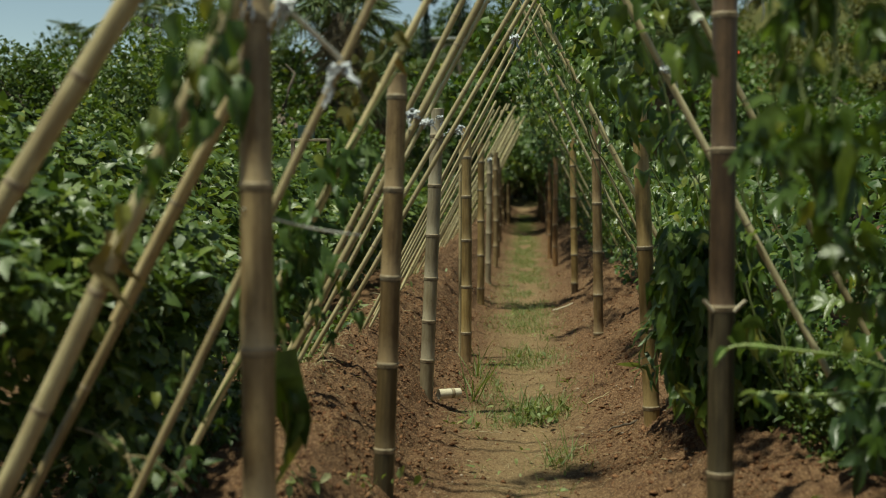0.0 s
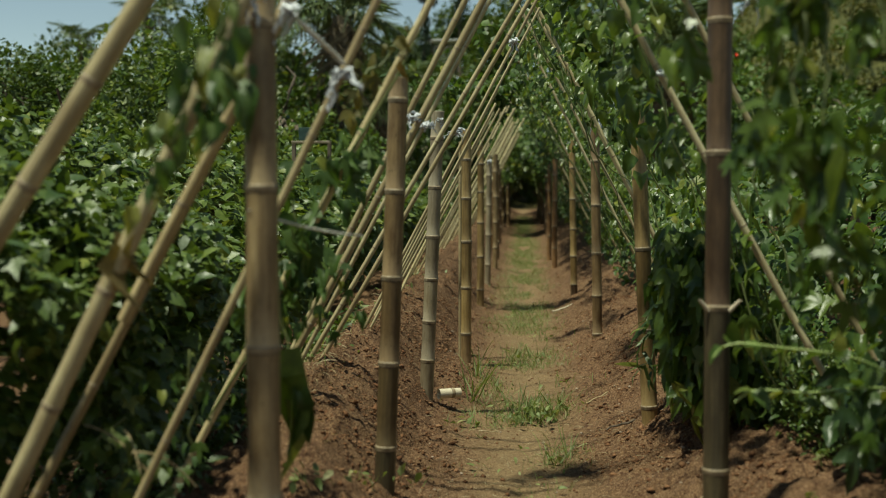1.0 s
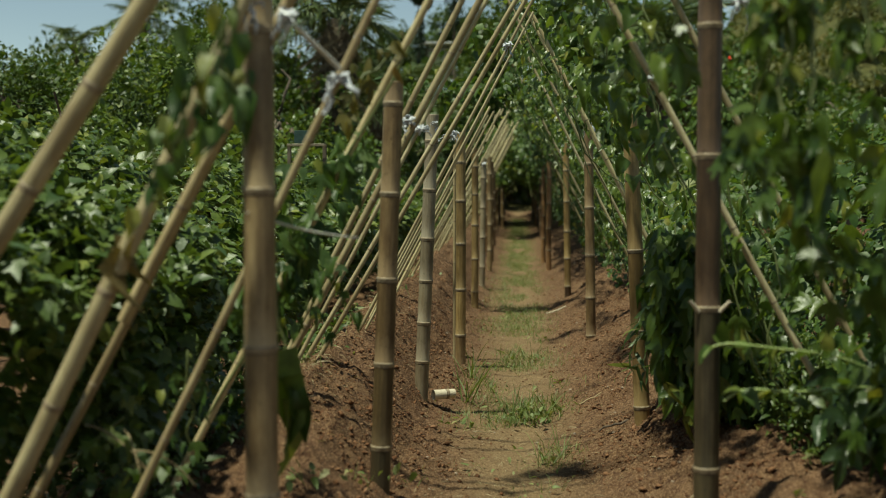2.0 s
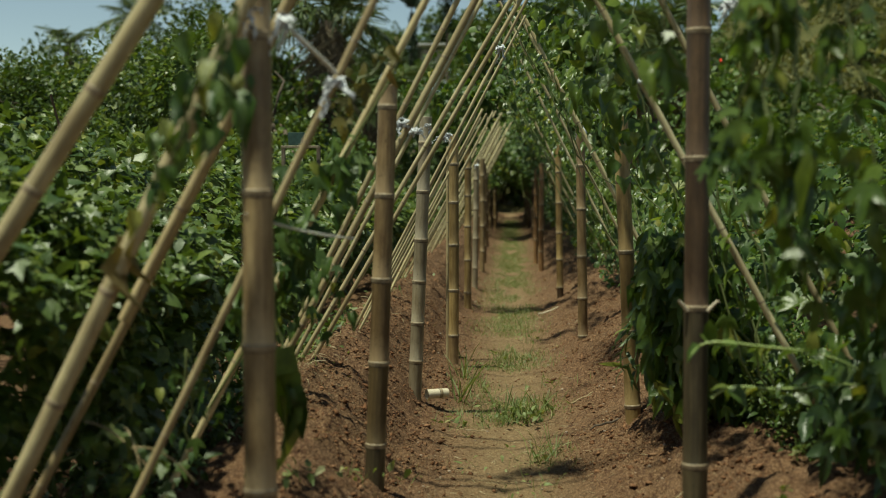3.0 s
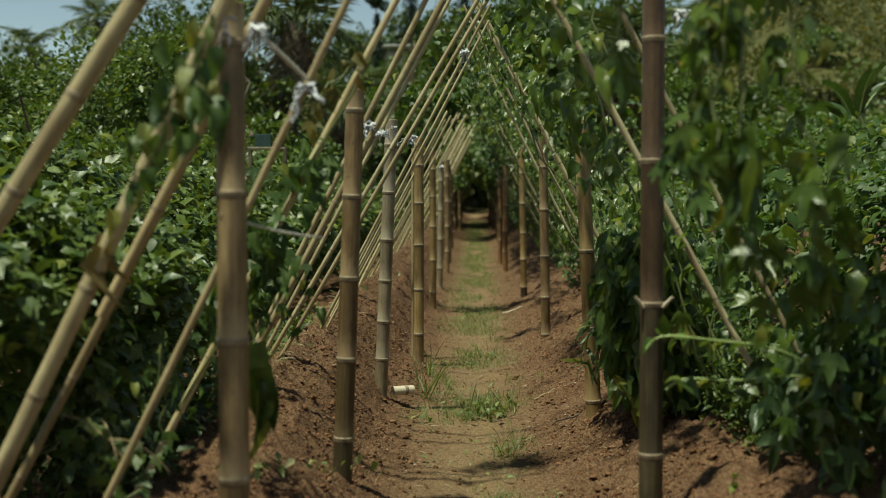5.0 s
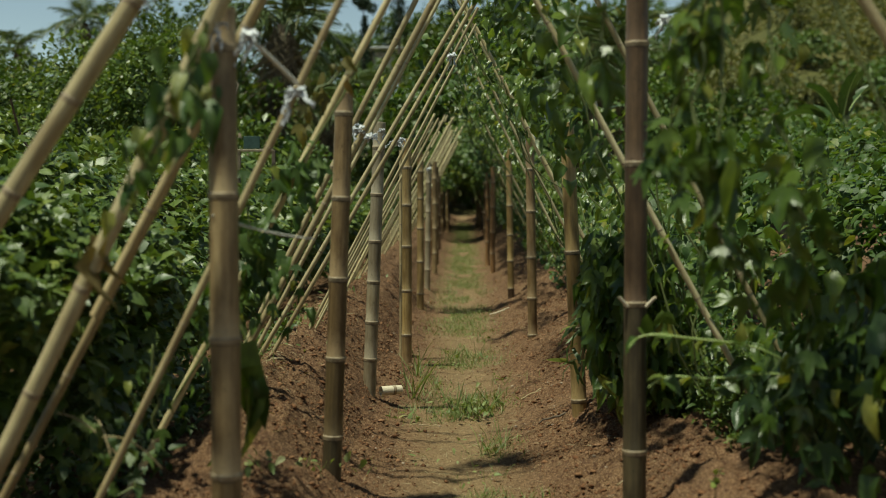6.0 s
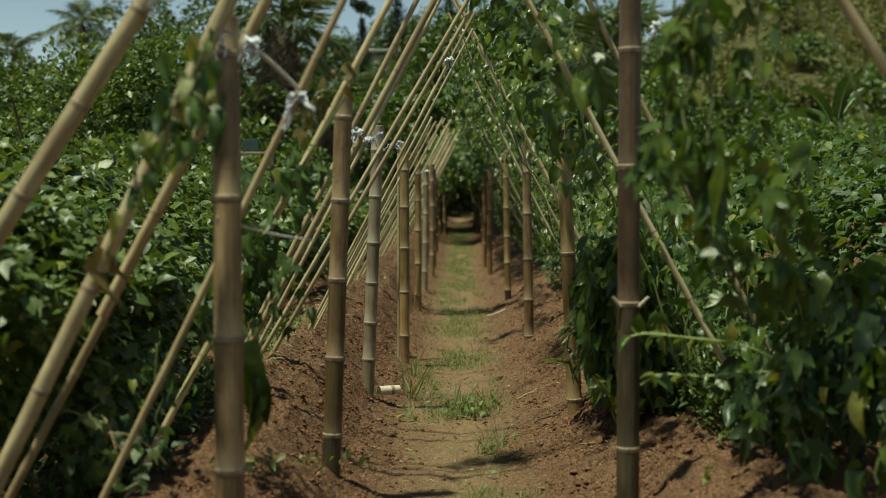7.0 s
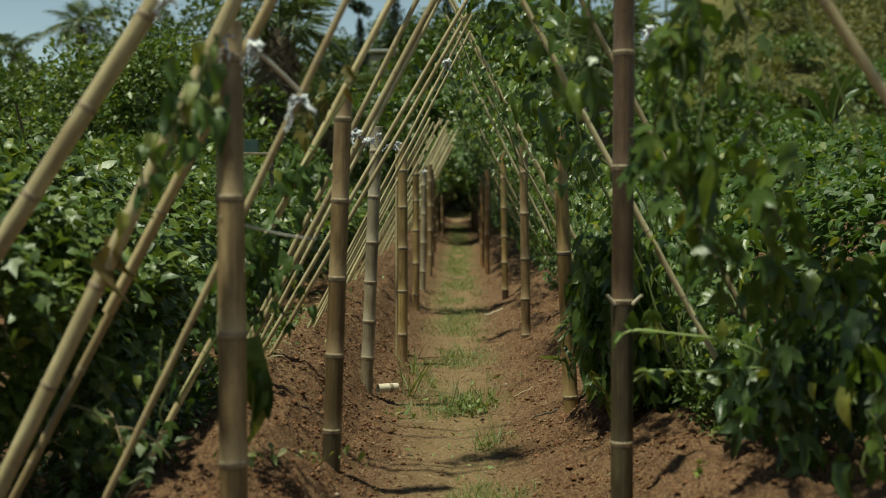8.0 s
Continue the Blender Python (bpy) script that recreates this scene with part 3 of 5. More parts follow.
# ---- plastic ties and twine ----
def plastic_tie(x, y, z, size, n, seed):
    """White plastic strips wound round a joint, with crumpled loose ends; each strip is a part."""
    rng = np.random.default_rng(seed)
    root = empty("plastic_tie", (x, y, z), "torn white plastic strip knotted round bamboo", "plastic tie", "ties on the trellis")
    ang = np.linspace(0, 2 * np.pi * 1.4, 26)
    lines = [np.stack([0.5 * np.cos(ang), 0.5 * np.sin(ang), np.linspace(-0.35, 0.35, 26)], 1) * size * 0.7 + rng.normal(0, size * 0.09, (26, 3))]
    for i in range(n):
        a = rng.uniform(0, 2 * np.pi)
        t = np.linspace(0, 1, 9)[:, None]
        reach, fall = rng.uniform(0.3, 1.0), rng.uniform(0.3, 1.9)
        lines.append(size * (np.array([[np.cos(a), np.sin(a) * 0.7, 0]]) * t * reach + np.array([[0, 0, 1.0]]) * (0.3 * t - fall * t * t)) + rng.normal(0, size * 0.09, (9, 3)))
    for line in lines:
        d = np.gradient(line, axis=0)
        side = np.cross(d, rng.normal(0, 1, 3))
        side /= np.linalg.norm(side, axis=1)[:, None] + 1e-9
        th = np.cross(side, d)
        th = th / (np.linalg.norm(th, axis=1)[:, None] + 1e-9) * 0.0008
        wid = size * 0.10 * (0.4 + 0.9 * rng.random((len(line), 1)))
        wid[-1] *= 0.2
        v = np.stack([line - side * wid + th, line + side * wid + th, line + side * wid - th, line - side * wid - th], 1)
        i = np.arange(len(line) - 1)[:, None] * 4
        j = np.arange(4)[None]
        k = (j + 1) % 4
        solid("strip", v.reshape(-1, 3), np.stack([i + j, i + k, i + 4 + k, i + 4 + j], -1).reshape(-1, 4), PLASTIC, root, smooth=True)
    return root


for i, (x, y, z, s, n) in enumerate([(-0.63, 2.94, 1.65, 0.05, 5), (-0.55, 3.0, 1.635, 0.06, 6), (-0.457, 3.19, 1.505, 0.062, 6), (-0.415, 4.75, 1.50, 0.055, 6), (-0.385, 4.96, 1.48, 0.055, 5),
                                     (-0.442, 6.5, 1.60, 0.04, 3), (-0.39, 6.8, 1.55, 0.06, 6), (-0.36, 6.95, 1.57, 0.055, 5), (-0.064, 6.84, 2.045, 0.06, 6), (0.525, 9.0, 1.75, 0.07, 5),
                                     (0.42, 5.86, 1.68, 0.055, 6), (0.448, 4.25, 1.607, 0.045, 3), (0.655, 3.8, 1.79, 0.06, 5), (0.46, 12.8, 1.75, 0.06, 3), (-0.41, 14.45, 1.62, 0.06, 3), (-0.73, 2.76, 1.72, 0.05, 5)]):
    plastic_tie(x, y, z, s, n, 40 + i)


def twine(a, b, sag, name="twine", r=0.0035, material=None, label="thin pale twine strung between two ties", category="twine"):
    a, b = np.array(a), np.array(b)
    t = np.linspace(0, 1, 9)[:, None]
    line = a + (b - a) * t - np.array([[0, 0, 1.0]]) * sag * 4 * t * (1 - t)
    v, f = tube(line, r, 6)
    return tagged(solid(name, v, f, material or TWINE, smooth=True), label, category)


twine((-0.53, 3.0, 1.61), (-0.452, 3.19, 1.53), 0.0, r=0.006)
twine((-0.64, 2.96, 1.17), (-0.42, 3.3, 1.10), 0.01, r=0.003)

# trimmed twig stubs at a node of the dark post
for s in (-1, 1):
    line = np.array([[0.572 + s * 0.030, 3.835, 0.862], [0.572 + s * 0.042, 3.83, 0.876], [0.572 + s * 0.060, 3.82, 0.896]])
    v, f = tube(line, [0.0065, 0.006, 0.005], 7)
    tagged(solid("twig_stub", v, f, CUT_END, smooth=True), "pale trimmed twig stub at a bamboo node", "twig")

# cut length of bamboo on the path
bamboo_stick("bamboo_offcut", (-0.455, 6.6, 0.155), (-0.345, 6.66, 0.155), 0.027, [0.08], CUT_END, "short pale bamboo offcut lying on the soil", "offcut", "")

# ---- vines on the trellis ----
def vine(name, label, pts, out, size, material, seed, stems=(), shape=None, droop=0.9, wild=0.5, category="vine", stem_r=0.004, stem_material=None, width=1.0, group=""):
    root = empty(name, tuple(float(c) for c in np.mean(pts, axis=0)), label, category, group)
    off = np.array(root.location)
    rng = np.random.default_rng(seed)
    for line in stems:
        v, f = tube(np.asarray(line) - off, stem_r, 6)
        solid("stem", v, f, stem_material or STEM, root, smooth=True)
    pts, out = np.asarray(pts) - off, np.broadcast_to(np.asarray(out, dtype=float), (len(pts), 3))
    shapes = shape if isinstance(shape, list) else [shape or OVATE]
    for i, sh in enumerate(shapes):
        v, f = foliage(pts[i::len(shapes)], out[i::len(shapes)], size * (0.85 if i else 1.0), droop, wild, sh, rng, width)
        solid("leaves", v, f, material, root, kind="stuff", smooth=sh is CORDATE or sh is TRILOBE)
    return root


def side_points(n, side, y0, y1, v0, v1, thick, seed, holes=0.35, grainy=2.2):
    """Points on the sloping trellis side between two stretches; v: 0 at the foot, 1 at the apex."""
    rng = np.random.default_rng(seed)
    m = int(n * 2.5)
    y = y0 + (y1 - y0) * rng.random(m)
    v = v0 + (v1 - v0) * rng.random(m)
    keep = grain(y * grainy, v * 2.1 * grainy, seed) > holes
    y, v = y[keep][:n], v[keep][:n]
    zf = 0.4 + 0.012 * np.clip(y - 6, 0, 50)
    x = side * (1.07 - 1.07 * v + 0.22 * np.exp(-((v - 0.42) / 0.22) ** 2))
    z = zf + 2.08 * v
    pts = np.stack([x, y, z], 1) + rng.normal(0, 1, (len(y), 3)) * np.array([thick, 0.05, thick])
    return pts


def wander(start, way, length, n, seed, wob=0.05):
    rng = np.random.default_rng(seed)
    t = np.linspace(0, 1, n)[:, None]
    return np.array(start) + np.array(way) * length * t + np.cumsum(rng.normal(0, wob / math.sqrt(n), (n, 3)), 0)


OUT_W, OUT_E = np.array([-0.5, -0.35, 0.2]), np.array([-0.35, -0.5, 0.2])
TRELLIS = "trellis vines"
# covered tunnel farther along the path, in lengths
for k, (y0, y1, w, n) in enumerate([(18, 24, False, 3600), (24, 32, False, 4200), (31, 38, True, 5200), (38, 45, True, 5200), (45, 51, True, 4800)]):
    for side, nm in ((-1, OUT_W), (1, OUT_E)):
        if side < 0 and not w:
            continue
        pts = side_points(n, side, y0, y1, 0.12, 1.05 if w else 0.86, 0.10, 100 + 10 * k + side, (0.2 if side > 0 else 0.48) if w else 0.25)
        stems = [wander((side * 1.05, y0 + 0.8 * i, 0.5), (-side * 0.45, 0.1, 0.88), 2.2, 10, 300 + i + k * 10, 0.2) for i in range(5)]
        vine("climbing_vine", "dense green climbing vine roofing the bamboo trellis" if w else "green climbing vine covering one side of the trellis", pts, nm, 0.085 + 0.014 * k, VINE_LEAF, 120 + 10 * k + side, stems, LOBED if k == 0 else SIMPLE, group=TRELLIS)
# vine bundle on a bare pole
rng = np.random.default_rng(640)
z = rng.uniform(1.8, 2.6, 130)
pts = np.stack([-1.05 + 0.5 * (z - 0.45), np.full(130, 12.0), z], 1) + rng.normal(0, 0.045, (130, 3))
zz = np.linspace(0.4, 2.6, 9)
vine("climbing_vine", "narrow leafy vine wound along a leaning pole", pts, (-0.2, -0.4, 0.2), 0.07, VINE_LEAF, 645, [np.stack([-1.05 + 0.5 * (zz - 0.45), np.full(9, 11.97), zz], 1)], OVATE, group=TRELLIS)
# leaves hanging over the path
for i, (x, sd, y0, y1, z0, z1, n, sz) in enumerate([(0.30, 0.16, 15.5, 19.5, 1.85, 2.65, 2100, 0.06), (0.02, 0.42, 27.5, 30.5, 1.36, 3.0, 7500, 0.075), (0.25, 0.5, 38, 41, 2.0, 3.8, 3600, 0.12)]):
    rng = np.random.default_rng(7 + i)
    pts = np.stack([rng.normal(x, sd, n), rng.uniform(y0, y1, n), rng.uniform(z0, z1, n)], 1)
    pts = pts[pts[:, 2] > z0 + 0.5 * grain(pts[:, 0] * 4, pts[:, 1], 3 + i)]
    vine("climbing_vine", "leafy vine hanging over the mouth of the covered path", pts, (0, -0.5, 0.3), sz, NEAR_LEAF if i == 1 else VINE_LEAF, 8 + i, [wander((x, y0 + 0.5, z1), (0, 0.2, -1), 0.7, 8, 9 + i)], LOBED, group=TRELLIS)
# leafy heads on the pole tops over the path
for i, (x, y, z, sx, sy, n) in enumerate([(-0.41, 4.92, 2.42, 0.085, 0.06, 110), (-0.48, 12.0, 2.25, 0.32, 0.12, 300), (-0.15, 9.4, 2.4, 0.12, 0.08, 60)]):
    rng = np.random.default_rng(650 + i)
    pts = rng.normal(0, 1, (n, 3)) * np.array([sx, sy, 0.07]) + np.array([x, y, z])
    vine("climbing_vine", "leafy vine head tangled over the pole tops", pts, (0, -0.2, 0.4), 0.085, VINE_LEAF, 655 + i, [wander((x - 0.2, y, z - 0.15), (0.9, 0, 0.3), 0.5, 8, 658 + i, 0.05)], OVATE, group=TRELLIS)
# east side, open stretches
for k, (y0, y1, n, v0, v1, holes) in enumerate([(5.6, 8.0, 480, 0.35, 0.98, 0.58), (8.0, 10.5, 560, 0.3, 0.98, 0.58), (10.5, 14, 1250, 0.12, 1.0, 0.5), (14, 18.5, 3200, 0.1, 1.03, 0.38)]):
    pts = side_points(n, 1, y0, y1, v0, v1, 0.07, 200 + k, holes, 1.5)
    stems = [wander((1.02, y0 + 0.6 * i + 0.2, 0.45), (-0.45, 0.05, 0.88), 2.2, 12, 330 + i + k * 10, 0.15) for i in range(4)]
    shape, droop, size, width = (CORDATE, 1.1, 0.058, 0.8) if k < 3 else (LOBED, 0.9, 0.062, 1.0)
    vine("climbing_vine", "green climbing vine with lobed leaves on leaning poles", pts, OUT_E, size, NEAR_LEAF, 220 + k, stems, shape, droop, width=width, group=TRELLIS)
# foot of the east side: low dense growth
for k, (y0, y1, n) in enumerate([(6.2, 9.0, 1500), (9.0, 13.0, 1700), (13.0, 19.0, 2000)]):
    rng = np.random.default_rng(260 + k)
    y = rng.uniform(y0, y1, n)
    x = rng.uniform(0.92, 1.9, n)
    z = 0.3 + rng.random(n) ** 1.3 * (0.75 + 0.4 * grain(y * 1.5, x * 2, 5)) + 0.012 * np.clip(y - 6, 0, 50)
    vine("climbing_vine", "tangled vine growth at the foot of the poles", np.stack([x, y, z], 1), OUT_E, 0.075, VINE_LEAF, 265 + k, [wander((1.3, y0 + 0.5, 0.3), (-0.2, 0.4, 0.6), 0.9, 8, 268 + k)], OVATE, 0.6, group=TRELLIS)
# dense dark skirt on the east poles
rng = np.random.default_rng(30)
n = 1500
y = rng.uniform(4.9, 5.7, n)
v = rng.random(n)
edge = 0.52 + 0.16 * (1 - v) ** 3 + 0.07 * grain(v * 5, y * 3, 12) + 0.22 * np.clip(v - 0.8, 0, 1)
pts = np.stack([(edge + 0.38 * rng.random(n) ** 1.4) * y / 5.3, y, 0.36 + 0.70 * v], 1)
pts = pts[grain(pts[:, 1] * 5, pts[:, 2] * 6, 3) > 0.12]
vine("climbing_vine", "thick dark curtain of pointed vine leaves beside the post", pts, (-0.5, -0.5, 0.0), 0.105, NEAR_LEAF, 31, [wander((1.05, 5.0, 0.4), (-0.35, 0, 0.9), 1.0, 10, 32 + i) for i in range(3)], [TRILOBE, CORDATE], 1.7, 0.45, width=0.6, group=TRELLIS)
rng = np.random.default_rng(36)
pts = np.stack([rng.normal(0.545, 0.03, 26), rng.uniform(5.5, 5.75, 26), rng.uniform(0.42, 0.66, 26)], 1)
vine("climbing_vine", "fresh narrow leaves curling round the foot of a post", pts, (-0.7, -0.3, 0.1), 0.10, VINE_LEAF, 37, [wander((0.62, 5.6, 0.75), (-0.3, 0, -0.9), 0.35, 8, 38)], BLADE, 0.8, 0.5, width=2.4, group=TRELLIS)
rng = np.random.default_rng(33)
n = 420
y = rng.uniform(4.2, 5.8, n)
v = 0.45 + 0.55 * rng.random(n)
pts = np.stack([1.07 - 1.02 * v, y, 0.42 + 2.05 * v], 1) + rng.normal(0, 0.07, (n, 3))
pts = pts[grain(pts[:, 1] * 4, pts[:, 2] * 4, 9) > 0.40]
vine("climbing_vine", "thin vine with fresh leaves climbing the poles", pts, OUT_E, 0.065, NEAR_LEAF, 34, [wander((0.7, 4.4, 1.0), (-0.4, 0, 0.9), 1.4, 10, 35)], CORDATE, 1.2, group=TRELLIS)
# near hanging vines on the east side, strand by strand
for k, (x, y, z0, z1, n, sz, w) in enumerate([(0.36, 2.95, 1.95, 1.50, 24, 0.07, 0.05), (0.525, 2.9, 1.80, 1.30, 36, 0.072, 0.05), (0.60, 2.85, 1.75, 1.10, 46, 0.082, 0.055), (0.72, 2.9, 1.75, 1.26, 34, 0.082, 0.055),
                                               (0.64, 2.95, 1.2, 0.85, 24, 0.085, 0.06), (0.84, 2.95, 1.22, 0.98, 14, 0.095, 0.05), (0.80, 3.3, 2.3, 1.80, 12, 0.08, 0.10), (0.66, 3.5, 2.4, 1.70, 24, 0.07, 0.09),
                                               (0.98, 3.5, 1.1, 0.62, 36, 0.09, 0.07), (1.04, 3.5, 1.05, 0.5, 44, 0.095, 0.10), (1.16, 3.6, 1.02, 0.5, 46, 0.095, 0.10), (1.28, 3.6, 1.02, 0.5, 46, 0.095, 0.10), (1.42, 3.7, 1.05, 0.5, 46, 0.095, 0.10),
                                                (1.12, 3.1, 0.82, 0.45, 30, 0.10, 0.08), (1.55, 3.9, 1.1, 0.5, 50, 0.09, 0.12)]):
    rng = np.random.default_rng(400 + k)
    t = rng.random(n)
    line = wander((x, y, z0), (0.08 * math.sin(k * 2.1), 0.1 * math.cos(k * 1.3), -1), z0 - z1, 16, 420 + k, 0.06)
    at = np.stack([np.interp(t, np.linspace(0, 1, 16), line[:, c]) for c in range(3)], 1)
    out = rng.normal(0, 1, (n, 3)) * np.array([1, 1, 0.2])
    out /= np.linalg.norm(out, axis=1)[:, None]
    vine("climbing_vine", "hanging vine strand with broad glossy lobed leaves", at + out * rng.uniform(0.0, 1.4, (n, 1)) * w, out * 0.7, sz, NEAR_LEAF, 440 + k, [line], [TRILOBE, TRILOBE, CORDATE], 1.5, 0.55, width=0.8, group=TRELLIS)
# a few broad old leaves hanging in front of the thicket
rng = np.random.default_rng(495)
pts = np.array([0.60, 2.78, 1.30]) + rng.normal(0, 1, (7, 3)) * np.array([0.04, 0.03, 0.04])
vine("climbing_vine", "cluster of broad dark old leaves on a hanging shoot", pts, (0.1, -0.3, 0.0), 0.12, NEAR_LEAF, 496, [wander((0.60, 2.8, 1.8), (0, 0, -1), 0.5, 10, 497, 0.03)], [TRILOBE, CORDATE], 1.6, 0.3, width=0.9, group=TRELLIS)
# low spreading mass of large pointed leaves on the east bank
rng = np.random.default_rng(475)
n = 430
u = rng.random(n)
pts = np.stack([0.97 + 0.8 * u, rng.uniform(3.4, 4.2, n), 0.46 + rng.random(n) * (0.10 + 0.55 * u ** 0.5)], 1) + rng.normal(0, 0.03, (n, 3))
# shade on this mass is put into its darkened leaf colour
vine("climbing_vine", "low spreading vine with large pointed leaves darkened for shade", pts, (-0.5, -0.5, 0.0), 0.098, SHADED_LEAF, 476, [wander((1.6, 4.0, 0.3), (-0.6, 0.1 * i - 0.1, 0.35), 0.6, 10, 477 + i, 0.05) for i in range(3)], [TRILOBE, CORDATE], 1.9, 0.4, width=0.66, group=TRELLIS)
# thin growth between the dark post and the strands
rng = np.random.default_rng(478)
n = 240
y = rng.uniform(4.2, 5.2, n)
pts = np.stack([y * rng.uniform(0.165, 0.27, n), y, 0.45 + 0.95 * rng.random(n)], 1)
pts = pts[grain(pts[:, 0] * 7, pts[:, 2] * 7, 21) > 0.42]
vine("climbing_vine", "thin vine with glossy lobed leaves under the poles", pts, OUT_E, 0.085, NEAR_LEAF, 479, [wander((1.0, 4.6, 0.4), (-0.3, 0.05 * i, 0.9), 1.0, 10, 640 + i, 0.1) for i in range(4)], [TRILOBE, CORDATE], 1.3, 0.5, width=0.7, group=TRELLIS)
# vine heads added on the near poles, above the view, as shade casters
rng = np.random.default_rng(480)
n = 24
z = rng.uniform(1.95, 2.5, n)
pts = np.stack([1.05 - 0.75 * (z - 1.9) + rng.uniform(-0.25, 0.15, n), rng.uniform(2.2, 3.35, n), z], 1)
vine("climbing_vine", "vine head added overhead to shade the leaves below", pts, (-0.1, -0.1, 0.5), 0.085, NEAR_LEAF, 481, [wander((1.0, 2.7, 1.3), (-0.3, 0, 0.9), 1.2, 10, 482, 0.05)], [CORDATE, OVATE], 0.8, 0.6, group=TRELLIS)
# added over the skirt to darken it; mostly out of view
rng = np.random.default_rng(488)
n = 230
pts = np.stack([rng.uniform(0.1, 0.62, n), rng.uniform(4.5, 5.3, n), rng.uniform(2.12, 2.6, n)], 1)
vine("climbing_vine", "vine head added overhead to shade the leaves below", pts, (-0.1, -0.1, 0.5), 0.09, NEAR_LEAF, 489, [wander((0.5, 4.5, 1.75), (-0.3, 0, 0.8), 0.7, 10, 490, 0.05)], [CORDATE, OVATE], 0.8, 0.6, group=TRELLIS)
rng = np.random.default_rng(485)
n = 26
pts = np.stack([rng.uniform(0.6, 1.1, n), rng.uniform(3.2, 3.85, n), rng.uniform(2.05, 2.55, n)], 1)
vine("climbing_vine", "vine head added overhead to shade the leaves below", pts, (-0.1, -0.1, 0.5), 0.085, NEAR_LEAF, 486, [wander((1.1, 3.5, 1.95), (-0.55, 0, 0.5), 0.6, 10, 487, 0.05)], [CORDATE, OVATE], 0.8, 0.6, group=TRELLIS)
# unseen leaf cover added to shade the low mass on the bank
rng = np.random.default_rng(492)
n = 240
pts = np.stack([rng.uniform(0.5, 1.35, n), rng.uniform(2.85, 3.6, n), rng.uniform(2.05, 2.5, n)], 1)
vine("climbing_vine", "vine head added overhead to shade the leaves below", pts, (-0.1, -0.1, 0.5), 0.085, NEAR_LEAF, 493, [wander((1.1, 3.1, 1.95), (-0.6, 0, 0.4), 0.6, 10, 494, 0.05)], [CORDATE, TRILOBE], 0.8, 0.6, group=TRELLIS)
# tendrils reaching out past the dark post
for k, (a, b, c, d) in enumerate([((0.485, 3.40, 0.765), (0.50, 3.38, 0.86), (0.78, 3.4, 0.815), (0.95, 3.45, 0.735)), ((0.555, 3.45, 0.655), (0.62, 3.42, 0.715), (0.8, 3.45, 0.68), (0.97, 3.5, 0.685))]):
    t = np.linspace(0, 1, 18)[:, None]
    line = (1 - t) ** 3 * np.array(a) + 3 * t * (1 - t) ** 2 * np.array(b) + 3 * t * t * (1 - t) * np.array(c) + t ** 3 * np.array(d)
    rng = np.random.default_rng(470 + k)
    line = line + 0.007 * np.sin(np.linspace(0, 9, 18))[:, None] * np.array([[0.2, 0.5, 1.0]])
    pts = line[rng.integers(3, 18, 16)]
    vine("vine_tendril", "young pale green vine shoot reaching out sideways", pts, (-0.4, -0.4, 0.2), 0.05, NEAR_LEAF, 471 + k, [line], OVATE, 0.7, 0.6, "vine shoot", 0.0034, FRESH_STEM, group=TRELLIS)
# west side: thin vines on the near poles
for k, (x, y, z0, z1, n, sz, spread_r) in enumerate([(-0.60, 2.70, 1.60, 1.40, 12, 0.065, 0.022), (-0.72, 2.80, 1.44, 1.34, 7, 0.075, 0.02), (-0.648, 2.9, 1.56, 1.46, 3, 0.10, 0.008), (-0.82, 2.83, 1.36, 1.18, 8, 0.065, 0.03), (-0.71, 3.85, 1.2, 0.85, 50, 0.06, 0.06),
                                                      (-0.80, 3.88, 0.98, 0.68, 36, 0.06, 0.05), (-0.95, 3.6, 0.75, 0.5, 20, 0.05, 0.1)]):
    rng = np.random.default_rng(500 + k)
    t = rng.random(n)
    line = wander((x, y, z0), (0.04, 0.0, -1), z0 - z1, 10, 520 + k, 0.03)
    at = np.stack([np.interp(t, np.linspace(0, 1, 10), line[:, c]) for c in range(3)], 1) + rng.normal(0, spread_r, (n, 3))
    vine("climbing_vine", "sparse vine shoot with drooping leaves on a pole", at, (0.1, -0.4, 0), sz, VINE_LEAF, 540 + k, [line], CORDATE if k < 4 else [TRILOBE, CORDATE], 1.7, 0.35, width=0.75, group=TRELLIS)

line = wander((-0.355, 3.66, 1.64), (-0.6, 0, -0.8), 0.24, 10, 527, 0.02)
rng = np.random.default_rng(576)
at = line[rng.integers(0, 10, 26)] + rng.normal(0, 0.024, (26, 3))
vine("climbing_vine", "yellowing shoot with small curled leaves at a pole", at, (0.1, -0.4, 0), 0.048, AGED_LEAF, 577, [line], [TRILOBE, CORDATE], 1.2, 0.5, width=0.75, group=TRELLIS)
# shoot in front of the poles, and a few long leaves hanging beside a post
rng = np.random.default_rng(570)
line = wander((-0.55, 2.5, 1.58), (-0.45, 0, -0.9), 0.3, 10, 571, 0.02)
at = line[rng.integers(0, 10, 14)] + rng.normal(0, 0.02, (14, 3))
vine("climbing_vine", "sparse vine shoot with drooping leaves on a pole", at, (-0.2, -0.4, 0), 0.062, VINE_LEAF, 572, [line], [CORDATE, OVATE], 1.6, 0.35, width=0.8, group=TRELLIS)
line = wander((-0.665, 3.4, 0.98), (0.1, 0, -1), 0.3, 10, 573, 0.02)
at = np.array([[-0.64, 3.36, 0.79], [-0.635, 3.34, 0.72], [-0.61, 3.35, 0.70], [-0.585, 3.36, 0.665], [-0.645, 3.38, 0.66]])
